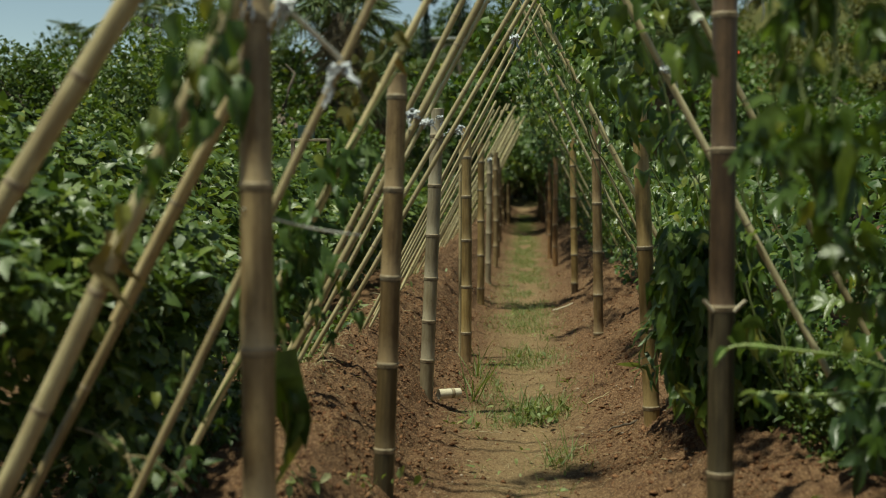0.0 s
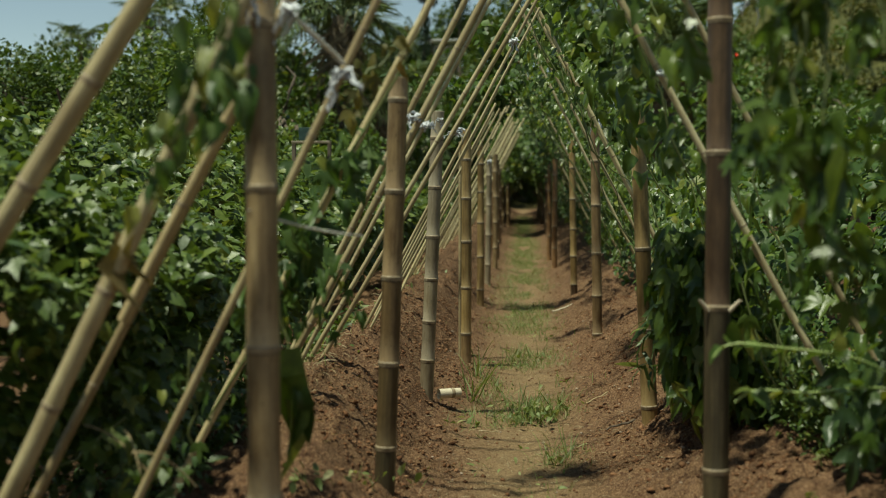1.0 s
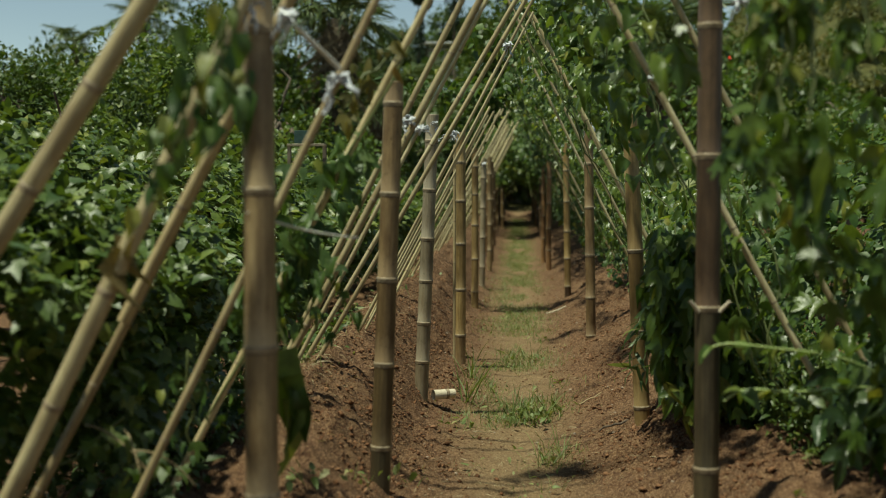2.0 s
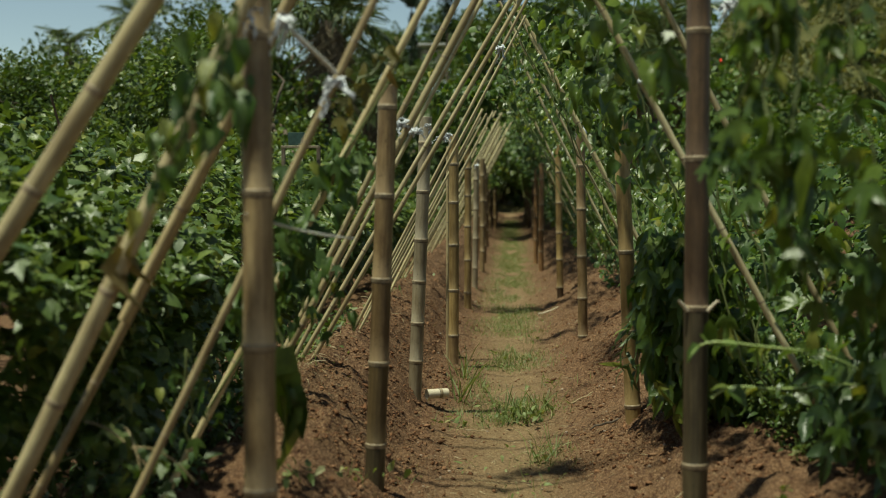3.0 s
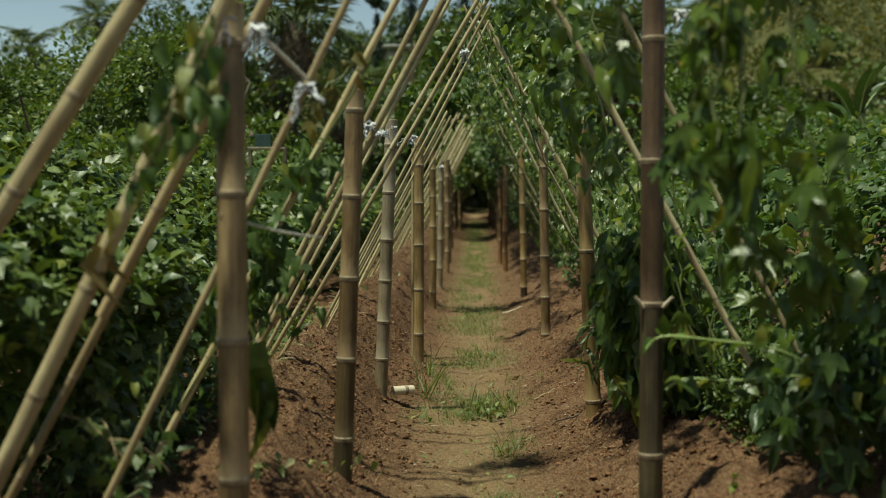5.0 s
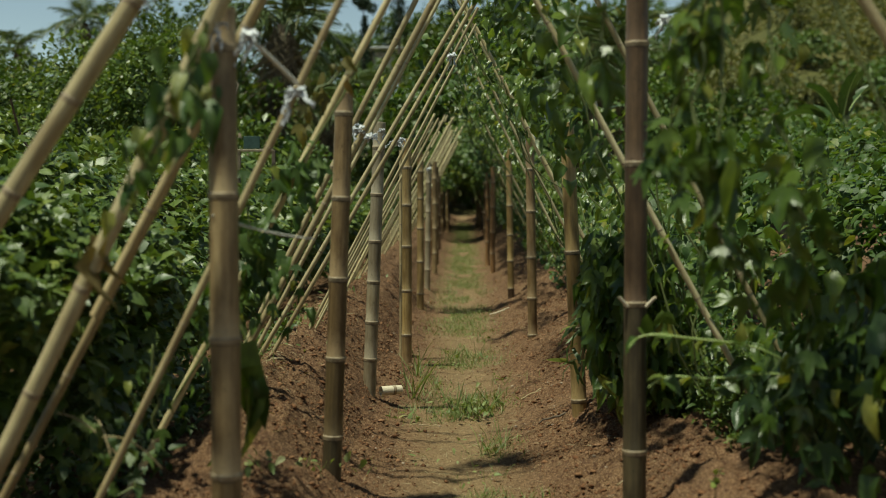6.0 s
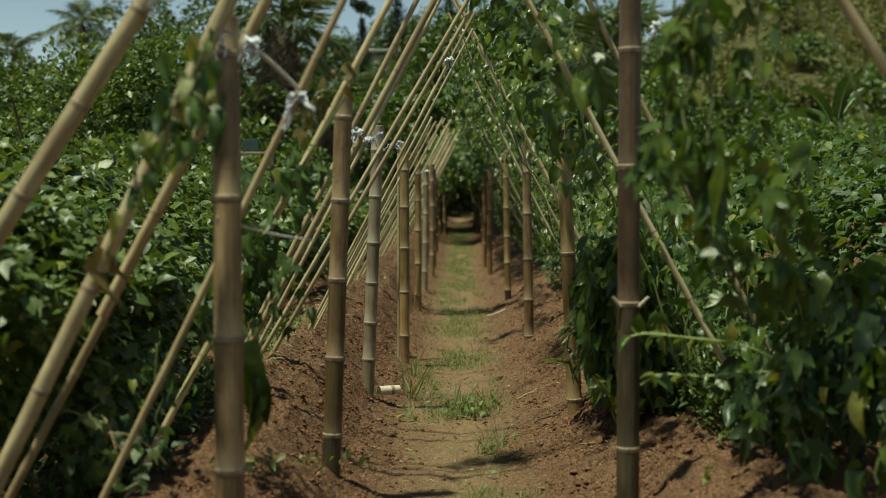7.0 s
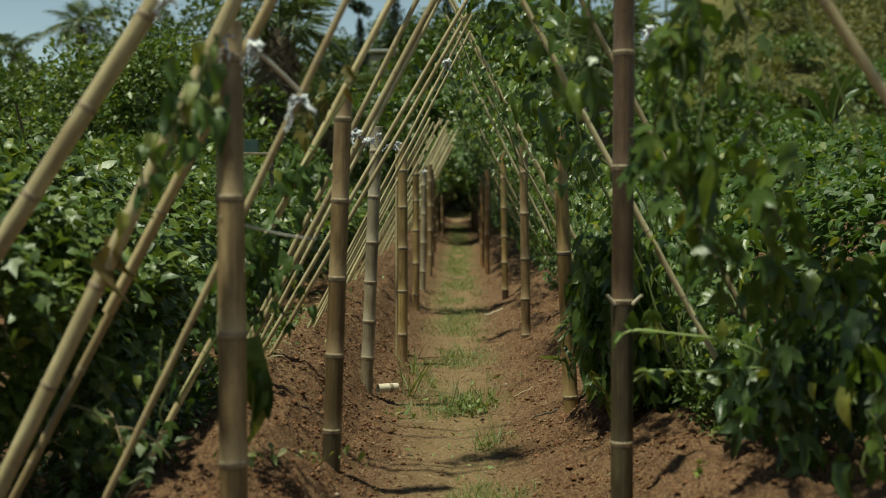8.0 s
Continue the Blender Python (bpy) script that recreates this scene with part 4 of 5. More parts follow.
# dark tree-leaf colour stands in for the shade on these leaves
vine("climbing_vine", "long dark leaves hanging from a shoot beside the post", at, (0.22, 0.02, 0), 0.165, TREE_LEAF, 574, [line], CORDATE, 1.9, 0.14, width=0.62, group=TRELLIS)

# vine wound along a thin leaning pole
rng = np.random.default_rng(566)
n = 95
z = 0.8 + 0.58 * rng.random(n) ** 0.9
pts = np.stack([-0.582 + 0.534 * (z - 1.2), np.full(n, 3.72), z], 1) + rng.normal(0, 1, (n, 3)) * np.array([0.05, 0.04, 0.03])
zz = np.linspace(0.55, 1.65, 12)
vine("climbing_vine", "leafy vine wound along a thin leaning pole", pts, (0.15, -0.5, 0), 0.065, VINE_LEAF, 567, [np.stack([-0.575 + 0.534 * (zz - 1.2) + 0.014 * np.sin(9 * zz), np.full(12, 3.73), zz], 1)], [CORDATE, TRILOBE], 1.5, 0.45, width=0.75, group=TRELLIS)

# dry sheath caught on a pole, and dead stalks under the poles
rng = np.random.default_rng(560)
v, f = foliage(np.array([[-0.89, 2.95, 1.11], [-0.90, 2.93, 1.08]]), (-0.25, -0.2, 0), 0.13, 1.6, 0.1, CORDATE, rng, 0.6)
tagged(solid("bamboo_sheath", v, f, BROWN_LEAF, smooth=True), "dry brown bamboo sheath caught between two poles", "sheath")
for k, (a, b) in enumerate([((-1.16, 3.3, 0.60), (-0.96, 3.25, 0.47)), ((-1.05, 3.3, 0.585), (-0.97, 3.2, 0.46)), ((-1.0, 3.2, 0.55), (-0.86, 3.3, 0.44))]):
    twine(a, b, -0.03, "dead_stalk", 0.0026, TAN_BAMBOO, "dry bent vine stalk under the leaning poles", "dry stalk")

# ---- vine rows on the neighbouring trellises ----
def thicket(y0, y1, x_face, x_back, top, n, size, material, seed, label, shape=None, name="vine_thicket"):
    """A dense mass of leaves: a lumpy face towards the path and a lumpy top."""
    rng = np.random.default_rng(seed)
    s = 1 if x_back > x_face else -1
    y = y0 + (y1 - y0) * rng.random(n)
    v = rng.random(n)
    lump = grain(y * 1.3, v * 2.6, seed) * 0.55 + grain(y * 3.1, v * 5.5, seed + 1) * 0.35
    face = v < 0.66
    w = np.where(face, v / 0.66, 1.0)
    q = np.where(face, 0.0, (v - 0.66) / 0.34)
    gz = 0.12 + 0.012 * np.clip(y - 6, 0, 50)
    x = x_face + s * (1.1 * (w - 0.42) ** 2 * np.where(w < 0.42, 2.6, 2.2) + q * abs(x_back - x_face) - 0.75 * (lump - 0.45)) + rng.normal(0, 0.05, n)
    z = gz + w * (top - 0.25) + 0.35 * np.sin(np.pi * np.clip(q + 0.15, 0, 1)) + 0.6 * (lump - 0.42) * w + rng.normal(0, 0.05, n)
    keep = (lump > 0.30 + 0.10 * rng.random(n)) & (rng.random(n) < 0.45 + 1.2 * w)
    x, y, z, gz, face = x[keep], y[keep], z[keep], gz[keep], face[keep]
    n = len(x)
    pts = np.stack([x, y, np.maximum(z, gz)], 1)
    out = np.stack([np.where(face, -s * 0.8, -s * 0.2), np.full(n, -0.35), np.where(face, 0.25, 0.75)], 1)
    stems = [wander((x_face + s * 1.3, y0 + (y1 - y0) * (i + 0.5) / 4, 0.1), (0.1 * s, 0, 1), top, 9, seed + i, 0.3) for i in range(4)]
    return vine(name, label, pts, out, size, material, seed, stems, shape or (OVATE if 1.1 < y0 < 12.4 and y1 > 3 else SIMPLE), 0.55, 0.55, "vine thicket", 0.008, WOOD, group="vine rows")


# first two stretches are unseen, raised to 2.4 m to shade the pole feet
for k, (y0, y1, n, sz) in enumerate([(-3.0, 1.2, 3500, 0.09), (1.2, 2.75, 7500, 0.085), (2.7, 4.6, 14000, 0.057), (4.6, 6.2, 11500, 0.06), (6.2, 8.4, 11000, 0.066), (8.4, 12, 10000, 0.08), (12, 17, 9000, 0.095), (17, 26, 6500, 0.12), (26, 42, 6000, 0.16)]):
    thicket(y0, y1, -1.45 if y1 < 4 else -1.5, -3.3, 2.4 if y1 < 4 else 1.3, n, sz, HEDGE_LEAF, 600 + 7 * k, "lush green vine thicket with glossy leaves beside the poles")
rng = np.random.default_rng(690)
n = 1100
y = rng.uniform(3.8, 5.0, n)
x = -1.7 + 0.5 * rng.random(n) ** 1.1 + 0.05 * (y - 3)
z = 0.34 + rng.random(n) * (0.12 + 0.9 * (-0.98 - x)) + 0.15 * (grain(y * 4, x * 5, 69) - 0.5)
vine("climbing_vine", "low dark vine growth under the leaning poles", np.stack([x, y, z], 1), (0.7, -0.45, 0.1), 0.06, HEDGE_LEAF, 691, [wander((-1.5, y0, 0.3), (0.5, 0.2, 0.4), 0.6, 8, 692 + i) for i, y0 in enumerate((2.9, 3.5, 4.1))], [OVATE, LOBED], 0.9, 0.5, group=TRELLIS)
# dense lip of the hedge leaning out between the near poles
rng = np.random.default_rng(694)
n = 5600
y = rng.uniform(3.12, 5.0, n)
u = rng.random(n)
x = -2.1 + 0.95 * u + 0.12 * (grain(y * 3, u * 3, 71) - 0.5)
z = 0.79 + 0.2 * rng.random(n) + 0.5 * (1 - u) + 0.26 * (grain(x * 4, y * 4, 72) - 0.5)
vine("vine_thicket", "lush green vine thicket leaning out over the pole feet", np.stack([x, y, z], 1), (0.4, -0.4, 0.4), 0.058, HEDGE_LEAF, 695, [wander((-1.7, 3.2 + 0.4 * i, 0.2), (0.3, 0, 0.9), 0.9, 8, 670 + i) for i in range(4)], [OVATE, LOBED], 0.5, 0.5, "vine thicket", group="vine rows")
# wilted tangle round the foot of a pole
rng = np.random.default_rng(696)
n = 80
y = rng.uniform(3.2, 3.55, n)
x = rng.uniform(-1.16, -0.94, n)
z = 0.33 + 0.26 * rng.random(n)
# tree-leaf green, darker than the hedge, imitates shade at the pole feet
vine("climbing_vine", "wilted vine tangle round the foot of a pole", np.stack([x, y, z], 1), (0.3, -0.5, -0.2), 0.05, TREE_LEAF, 697, [wander((-1.1, 3.4, 0.35), (0.2, 0.1 * i, 0.3), 0.3, 8, 698 + i) for i in range(3)], [OVATE, LOBED], 1.2, 0.6, group=TRELLIS)
for k, (y0, y1, n, sz) in enumerate([(-3.0, 1.0, 3000, 0.09), (1.0, 4.4, 4000, 0.085), (4.4, 6.2, 6500, 0.07), (6.2, 8.6, 7500, 0.075), (8.6, 12.5, 7500, 0.085), (12.5, 19, 7500, 0.11), (19, 30, 7000, 0.14)]):
    thicket(y0, y1, 2.3, 4.4, 1.5 if y1 > 6 else 1.25, n, sz, VINE_LEAF, 700 + 7 * k, "bright green vine thicket beyond the trellis")


# ---- trees and shrubs ----
def blob_points(n, rx, ry, rz, seed, lumps=9):
    """Points in the outer shells of several overlapping clumps: an uneven crown with gaps."""
    rng = np.random.default_rng(seed)
    c = rng.normal(0, 1, (lumps, 3))
    c /= np.linalg.norm(c, axis=1)[:, None]
    c *= rng.uniform(0.35, 0.8, (lumps, 1))
    c[0] = (0, 0, 0)
    rad = rng.uniform(0.28, 0.52, lumps)
    which = rng.integers(0, lumps, n)
    d = rng.normal(0, 1, (n, 3))
    d /= np.linalg.norm(d, axis=1)[:, None]
    r = rad[which] * rng.uniform(0.75, 1.08, n)
    p = c[which] + d * r[:, None]
    return p * np.array([rx, ry, rz]), d


def broadleaf(x, y, base, height, rx, ry, n, leaf, material, seed, label, name="tree"):
    root = empty(name, (x, y, base), label, "tree" if name == "tree" else "shrub", "trees round the plot" if name == "tree" else "shrubs round the plot")
    rng = np.random.default_rng(seed)
    rz = height * 0.46
    cz = height - rz * 1.05
    trunk = wander((0, 0, -0.2), (0.04, 0, 1), cz + 0.2, 9, seed, 0.3)
    v, f = tube(trunk, np.linspace(0.045 * height, 0.02 * height, 9), 10)
    solid("trunk", v, f, WOOD, root, smooth=True)
    for i in range(5):
        a = rng.uniform(0, 2 * np.pi)
        limb = wander(trunk[-1 - i % 3], (math.cos(a) * 0.7, math.sin(a) * 0.7, 0.6), rx * 0.5, 7, seed + i, 0.2)
        v, f = tube(limb, np.linspace(0.018 * height, 0.005 * height, 7), 7)
        solid("limb", v, f, WOOD, root, smooth=True)
    p, d = blob_points(n, rx, ry, rz, seed)
    v, f = foliage(p + np.array([0, 0, cz]), d * 0.8, leaf, 0.35, 0.5, OVATE if y < 9 else SIMPLE, rng, 1.2)
    solid("crown", v, f, material, root, kind="stuff")
    return root


# west, behind the thicket
for i, (x, y, h, rx, n, leaf, m) in enumerate([(-3.1, 12.0, 3.55, 1.15, 12000, 0.062, HEDGE_LEAF), (-4.0, 14.5, 3.3, 1.2, 10000, 0.062, TREE_LEAF), (-14.0, 38, 5.65, 2.6, 5000, 0.16, TREE_LEAF), (-16.5, 38, 5.35, 2.6, 4500, 0.16, TREE_LEAF), (-11, 37, 5.85, 2.4, 4500, 0.16, TREE_LEAF), (-4.9, 12.0, 2.88, 1.5, 12000, 0.055, TREE_LEAF), (-6.7, 16.5, 3.4, 2.0, 14000, 0.06, TREE_LEAF), (-5.3, 17.5, 3.2, 1.8, 12000, 0.062, HEDGE_LEAF), (-3.9, 10.5, 2.3, 1.1, 10000, 0.055, HEDGE_LEAF), (-5.6, 13.5, 2.84, 1.2, 10000, 0.055, PALE_LEAF),
                                               (-5.5, 27, 6.5, 1.7, 6500, 0.12, TREE_LEAF), (-7.4, 28, 6.3, 1.3, 5500, 0.11, TREE_LEAF), (-8.6, 28.5, 5.5, 1.2, 4500, 0.11, HEDGE_LEAF), (-4.6, 21, 3.9, 1.8, 5000, 0.12, TREE_LEAF), (-10.2, 24, 4.3, 2.8, 5000, 0.14, TREE_LEAF), (-2.7, 14.5, 2.1, 0.9, 3800, 0.085, HEDGE_LEAF), (-2.9, 19.0, 2.4, 1.1, 3600, 0.1, PALE_LEAF),
                                               (-3.2, 28, 3.6, 1.7, 4200, 0.14, TREE_LEAF), (-6.4, 33, 5.2, 2.2, 5000, 0.15, TREE_LEAF), (-4.7, 45, 6.0, 2.6, 5000, 0.18, TREE_LEAF), (-1.9, 36, 4.0, 1.6, 4000, 0.17, TREE_LEAF), (-1.0, 38, 6.6, 1.7, 5000, 0.15, TREE_LEAF)]):
    broadleaf(x, y, ground_z(x, y), h, rx, rx, n, leaf, m, 800 + 9 * i, "dense dark green broadleaf shrub behind the vine rows", "shrub")
# behind the tunnel and to the east
for i, (x, y, h, rx, n, leaf, m) in enumerate([(-3.8, 62, 8.7, 3.6, 5500, 0.34, TREE_LEAF), (1.2, 60, 9.0, 3.6, 4500, 0.34, TREE_LEAF), (5.2, 58, 11.5, 4.2, 5000, 0.34, PALE_LEAF), (3.1, 40, 6.6, 2.3, 5000, 0.2, PALE_LEAF),
                                               (5.2, 34, 6.4, 2.6, 5000, 0.2, TREE_LEAF), (4.4, 24, 3.9, 1.5, 4200, 0.13, PALE_LEAF), (7.2, 27, 2.9, 2.0, 4500, 0.14, PALE_LEAF), (11, 36, 2.9, 2.2, 4500, 0.18, PALE_LEAF),
                                               (-10.4, 75, 6.0, 3.4, 4500, 0.4, TREE_LEAF), (-17, 70, 9.5, 5, 4500, 0.4, TREE_LEAF), (-24, 66, 7.5, 5, 4000, 0.4, TREE_LEAF), (3, 88, 9, 5, 4000, 0.42, TREE_LEAF), (-2.2, 97, 7.2, 3.6, 4000, 0.36, TREE_LEAF), (-10.9, 97, 5.6, 3.4, 4000, 0.3, TREE_LEAF), (8.2, 60, 11.5, 2.8, 4500, 0.3, PALE_LEAF), (-9.3, 99, 6.3, 0.9, 1500, 0.2, TREE_LEAF), (-4.9, 100, 7.8, 2.7, 4000, 0.3, TREE_LEAF), (-7.4, 99, 5.2, 1.6, 2500, 0.28, PALE_LEAF)]):
    broadleaf(x, y, ground_z(x, y), h, rx, rx, n, leaf, m, 900 + 9 * i, "tall dark green broadleaf tree behind the plot")
rng = np.random.default_rng(79)
for i in range(26):
    y = rng.uniform(34, 66)
    x = y * (0.17 + 0.36 * (i + rng.random()) / 26)
    h = rng.uniform(2.6, 4.6) + 0.05 * (y - 34)
    broadleaf(x, y, ground_z(x, y) - 0.2, h, h * 0.62, h * 0.62, 2600, 0.2, (TREE_LEAF, PALE_LEAF, TREE_LEAF)[i % 3], 1400 + 7 * i, "dark green shrub at the foot of the hillside", "shrub")
# hedge across the far end of the path
for i, x in enumerate((-2.2, -0.9, 0.4, 1.7, 3.0)):
    broadleaf(x, 64 + 0.6 * (i % 2), ground_z(x, 64) - 0.2, 3.4 + 0.5 * (i % 3), 1.3, 1.3, 2600, 0.2, (TREE_LEAF, BROWN_LEAF)[i % 2], 980 + i, "dark shrub closing the far end of the path", "shrub")
# bushes on the hillside
rng = np.random.default_rng(77)
for i in range(84):
    y = rng.uniform(72, 200)
    x = y * rng.uniform(0.14, 0.54)
    s = rng.uniform(1.0, 3.0)
    broadleaf(x, y, ground_z(x, y) - 0.2, s * 1.1, s, s, 900, 0.3, (TREE_LEAF, PALE_LEAF, SCRUB)[i % 3], 1100 + 7 * i, "scattered green bush on the dry hillside", "shrub")


rng = np.random.default_rng(78)
n = 115000
y = 61 + 170 * rng.random(n) ** 1.5
x = y * rng.uniform(0.06, 0.55, n)
keep = grain(x * 0.16, y * 0.10, 31) * 0.6 + grain(x * 0.5, y * 0.3, 32) * 0.4 > 0.40
x, y = x[keep], y[keep]
p = np.stack([x, y, land(x, y, False) + rng.random(len(x)) * 1.1 * grain(x * 0.3, y * 0.2, 33)], 1)
v, f = foliage(p, (-0.1, -0.3, 0.6), 0.35, 0.0, 0.6, SIMPLE, rng, 1.3)
tagged(solid("hillside_scrub", v, f, SCRUB), "dry green and brown scrub covering the hillside", "scrub", kind="stuff")


def frond_mesh(length, seed, material, droop=0.5, count=58):
    """One palm leaf along x: a bent rib with two rows of leaflets."""
    rng = np.random.default_rng(seed)
    t = np.linspace(0, 1, 12)
    rib = np.stack([length * t * (1 - 0.18 * droop * t), 0 * t, length * (0.38 * t - (0.38 + droop) * t * t)], 1)
    v1, f1 = tube(rib, np.linspace(0.035, 0.006, 12) * length / 2.5, 5)
    v1t = np.concatenate([f1[:, :3], f1[:, [0, 2, 3]]])
    s = np.repeat(np.linspace(0.14, 0.99, count), 2)
    side = np.tile([1.0, -1.0], count)
    base = np.stack([np.interp(s, t, rib[:, c]) for c in range(3)], 1)
    out = np.stack([0.55 + 0 * s, side * 0.9, -0.25 - 0.3 * rng.random(len(s))], 1)
    size = length * 0.30 * np.sin(np.pi * np.clip(0.15 + 0.8 * s, 0, 1)) + 0.05
    v2, f2 = foliage(base, out, size, 0.25, 0.12, BLADE, rng, 0.8)
    v, f = join([(v1, v1t), (v2, f2)])
    ob = solid("frond", v, f, material)
    me = ob.data
    bpy.data.objects.remove(ob)
    return me


FRONDS = [frond_mesh(2.5, 1, PALM_LEAF, 0.45), frond_mesh(2.5, 2, PALM_LEAF, 0.8), frond_mesh(2.5, 3, DRY_FROND, 1.2)]


def palm(x, y, base, height, scale, n, dead, seed, label, trunk_r=0.16):
    root = empty("palm_tree", (x, y, base), label, "palm tree", "palms behind the plot")
    rng = np.random.default_rng(seed)
    trunk = wander((0, 0, -0.3), (rng.normal(0, 0.04), 0, 1), height + 0.3, 26, seed, 0.2)
    ring = np.tile([1.0, 1.1], 13)
    v, f = tube(trunk, np.linspace(trunk_r * 1.25, trunk_r * 0.8, 26) * ring, 12)
    solid("trunk", v, f, PALM_BARK, root, smooth=True)
    top = Vector(trunk[-1])
    for i in range(n + dead):
        me = FRONDS[2] if i >= n else FRONDS[i % 2]
        fr = new("frond", me)
        fr.parent = root
        tilt = rng.uniform(-70, -35) if i < n * 0.45 else rng.uniform(-25, 25)
        if i >= n:
            tilt = rng.uniform(40, 62)
            fr["label"] = "dry brown hanging frond"
        fr.matrix_basis = Matrix.Translation(top) @ pose(0, 0, 0, rng.uniform(-15, 15), tilt, i * 137.5 + rng.uniform(-15, 15)) @ Matrix.Scale(scale * rng.uniform(0.8, 1.1), 4)
    return root


palm(-3.5, 22, ground_z(-3.5, 22), 4.3, 0.7, 13, 9, 21, "coconut palm with dry fronds hanging round its trunk", 0.2)
palm(-2.7, 25, ground_z(-2.7, 25), 2.3, 0.7, 16, 3, 22, "young palm with drooping feathery fronds", 0.16)
palm(-13.2, 42, ground_z(-13.2, 42), 7.2, 0.62, 15, 2, 23, "palm on the skyline with a ragged crown", 0.14)
palm(-15.6, 42, ground_z(-15.6, 42), 6.2, 0.55, 13, 2, 24, "palm on the skyline with a ragged crown", 0.14)
palm(3.4, 30, ground_z(3.4, 30), 4.1, 0.95, 16, 3, 25, "palm with drooping fronds behind the vines", 0.17)
palm(-4.5, 34, ground_z(-4.5, 34), 5.2, 0.6, 13, 3, 26, "palm with drooping fronds behind the vines", 0.17)


def conifer(x, y, base, height, seed, head=0):
    root = empty("conifer", (x, y, base), "slender dark conifer with tiered branches on the skyline", "conifer", "conifers on the skyline")
    rng = np.random.default_rng(seed)
    v, f = tube(wander((0, 0, -0.3), (0, 0, 1), height + 0.3 + head, 10, seed, 0.1), np.linspace(0.2, 0.03, 10), 8)
    solid("trunk", v, f, WOOD, root, smooth=True)
    pts = []
    for z in np.arange(height * 0.66, height, 0.4):
        reach = min((height - z) * 0.26 + 0.08, 0.7)
        for a in np.arange(0, 6.28, 1.05) + rng.uniform(0, 1):
            r = rng.uniform(0.1, 1, 34) * reach * rng.uniform(0.6, 1.15)
            pts.append(np.stack([r * math.cos(a), r * math.sin(a), z + 0.18 * r + rng.normal(0, 0.12, 34)], 1))
    if head:
        p, _ = blob_points(1500, 0.85, 0.85, 0.85, seed, 6)
        pts.append(p + np.array([0.05, 0, height + head]))
    pts = np.concatenate(pts)
    v, f = foliage(pts, (0, 0, 0.5), 0.2, -0.3, 0.6, BLADE, rng, 3.0)
    solid("needles", v, f, PINE_LEAF, root, kind="stuff")


conifer(-5.98, 74, ground_z(-5.98, 74), 9.0, 51, 0.8)
conifer(-4.0, 76, ground_z(-4.0, 76), 11.3, 52)
conifer(-0.74, 80, ground_z(-0.74, 80), 10.6, 53)


# ---- banana plant, hut, netting ----
def banana(x, y, base):
    root = empty("banana_plant", (x, y, base), "banana plant with broad upright leaves above the thicket", "banana plant")
    v, f = tube(wander((0, 0, -0.2), (0, 0, 1), 2.45, 8, 61, 0.05), np.linspace(0.12, 0.05, 8), 10)
    solid("stem", v, f, STEM, root, smooth=True)
    for i, (a, rise, length) in enumerate([(3.3, 0.75, 0.9), (3.6, 1.15, 0.85), (4.9, 1.35, 0.8), (5.6, 1.4, 0.85), (0.3, 1.25, 0.75), (2.4, 1.0, 0.7)]):
        rng = np.random.default_rng(62 + i)
        t = np.linspace(0, 1, 26)
        r = length * (t * math.cos(rise) + 0.22 * t ** 3)
        z = 2.05 + length * (math.sin(rise) * t - (1.5 - rise) * 0.75 * t ** 3)
        half = 0.105 * np.sin(np.pi * np.clip((t - 0.14) / 0.86, 0.02, 0.98)) ** 0.55 * rng.uniform(0.7, 1.05, 26) + 0.006
        rib = np.stack([r * math.cos(a), r * math.sin(a), z], 1)
        sd = np.array([-math.sin(a), math.cos(a), 0])
        l, rr = rib + sd * half[:, None] + [0, 0, 0.06], rib - sd * half[:, None] + [0, 0, 0.06]
        v = np.stack([l, rib, rr], 1).reshape(-1, 3)
        q = np.arange(25)[:, None] * 3
        f = np.concatenate([np.concatenate([q, q + 1, q + 4, q + 3], 1), np.concatenate([q + 1, q + 2, q + 5, q + 4], 1)])
        leaf = solid("leaf", v, f, BANANA, root)
        v, f = tube(rib + [0, 0, 0.004], np.linspace(0.018, 0.004, 26), 6)
        solid("midrib", v, f, FRESH_STEM, leaf, smooth=True)
    return root


banana(4.48, 14.4, -0.05)


def box(name, sx, sy, sz, material, parent, at=(0, 0, 0)):
    bm = bmesh.new()
    bmesh.ops.create_cube(bm, size=1, matrix=Matrix.Translation(at) @ Matrix.Diagonal((sx, sy, sz, 1)))
    bmesh.ops.bevel(bm, geom=bm.edges[:], offset=min(sx, sy, sz) * 0.12, segments=1, affect="EDGES")
    me = bpy.data.meshes.new(name)
    bm.to_mesh(me)
    bm.free()
    me.materials.append(material)
    ob = new(name, me)
    ob.parent = parent
    return ob


hut = empty("hut", (-5.6, 88, ground_z(-5.6, 88) - 1.83), "small farm hut with a pale metal roof among the trees", "hut")
for sx in (-1, 1):
    for sy in (-1, 1):
        box("corner_post", 0.12, 0.12, 6.2, WOOD, hut, (sx * 0.95, sy * 0.8, 3.1))
box("wall", 1.9, 1.6, 2.0, HUT_WALL, hut, (0, 0, 4.9))
box("roof", 2.6, 2.4, 0.1, ROOF, hut, (0, 0, 6.22)).rotation_euler = (radians(3), 0, 0)
box("floor", 2.0, 1.7, 0.12, WOOD, hut, (0, 0, 3.84))

screen = empty("net_screen", (-1.66, 9.6, 0.05), "teal garden netting under a pale top rail", "netting")
box("net", 0.13, 0.02, 0.10, NET, screen, (-0.03, 0, 1.64))
box("top_rail", 0.30, 0.025, 0.02, PALE_BAMBOO, screen, (0, -0.02, 1.575))
for s in (-1, 1):
    box("stake", 0.03, 0.03, 1.66, WOOD, screen, (s * 0.14, 0.03, 0.75))

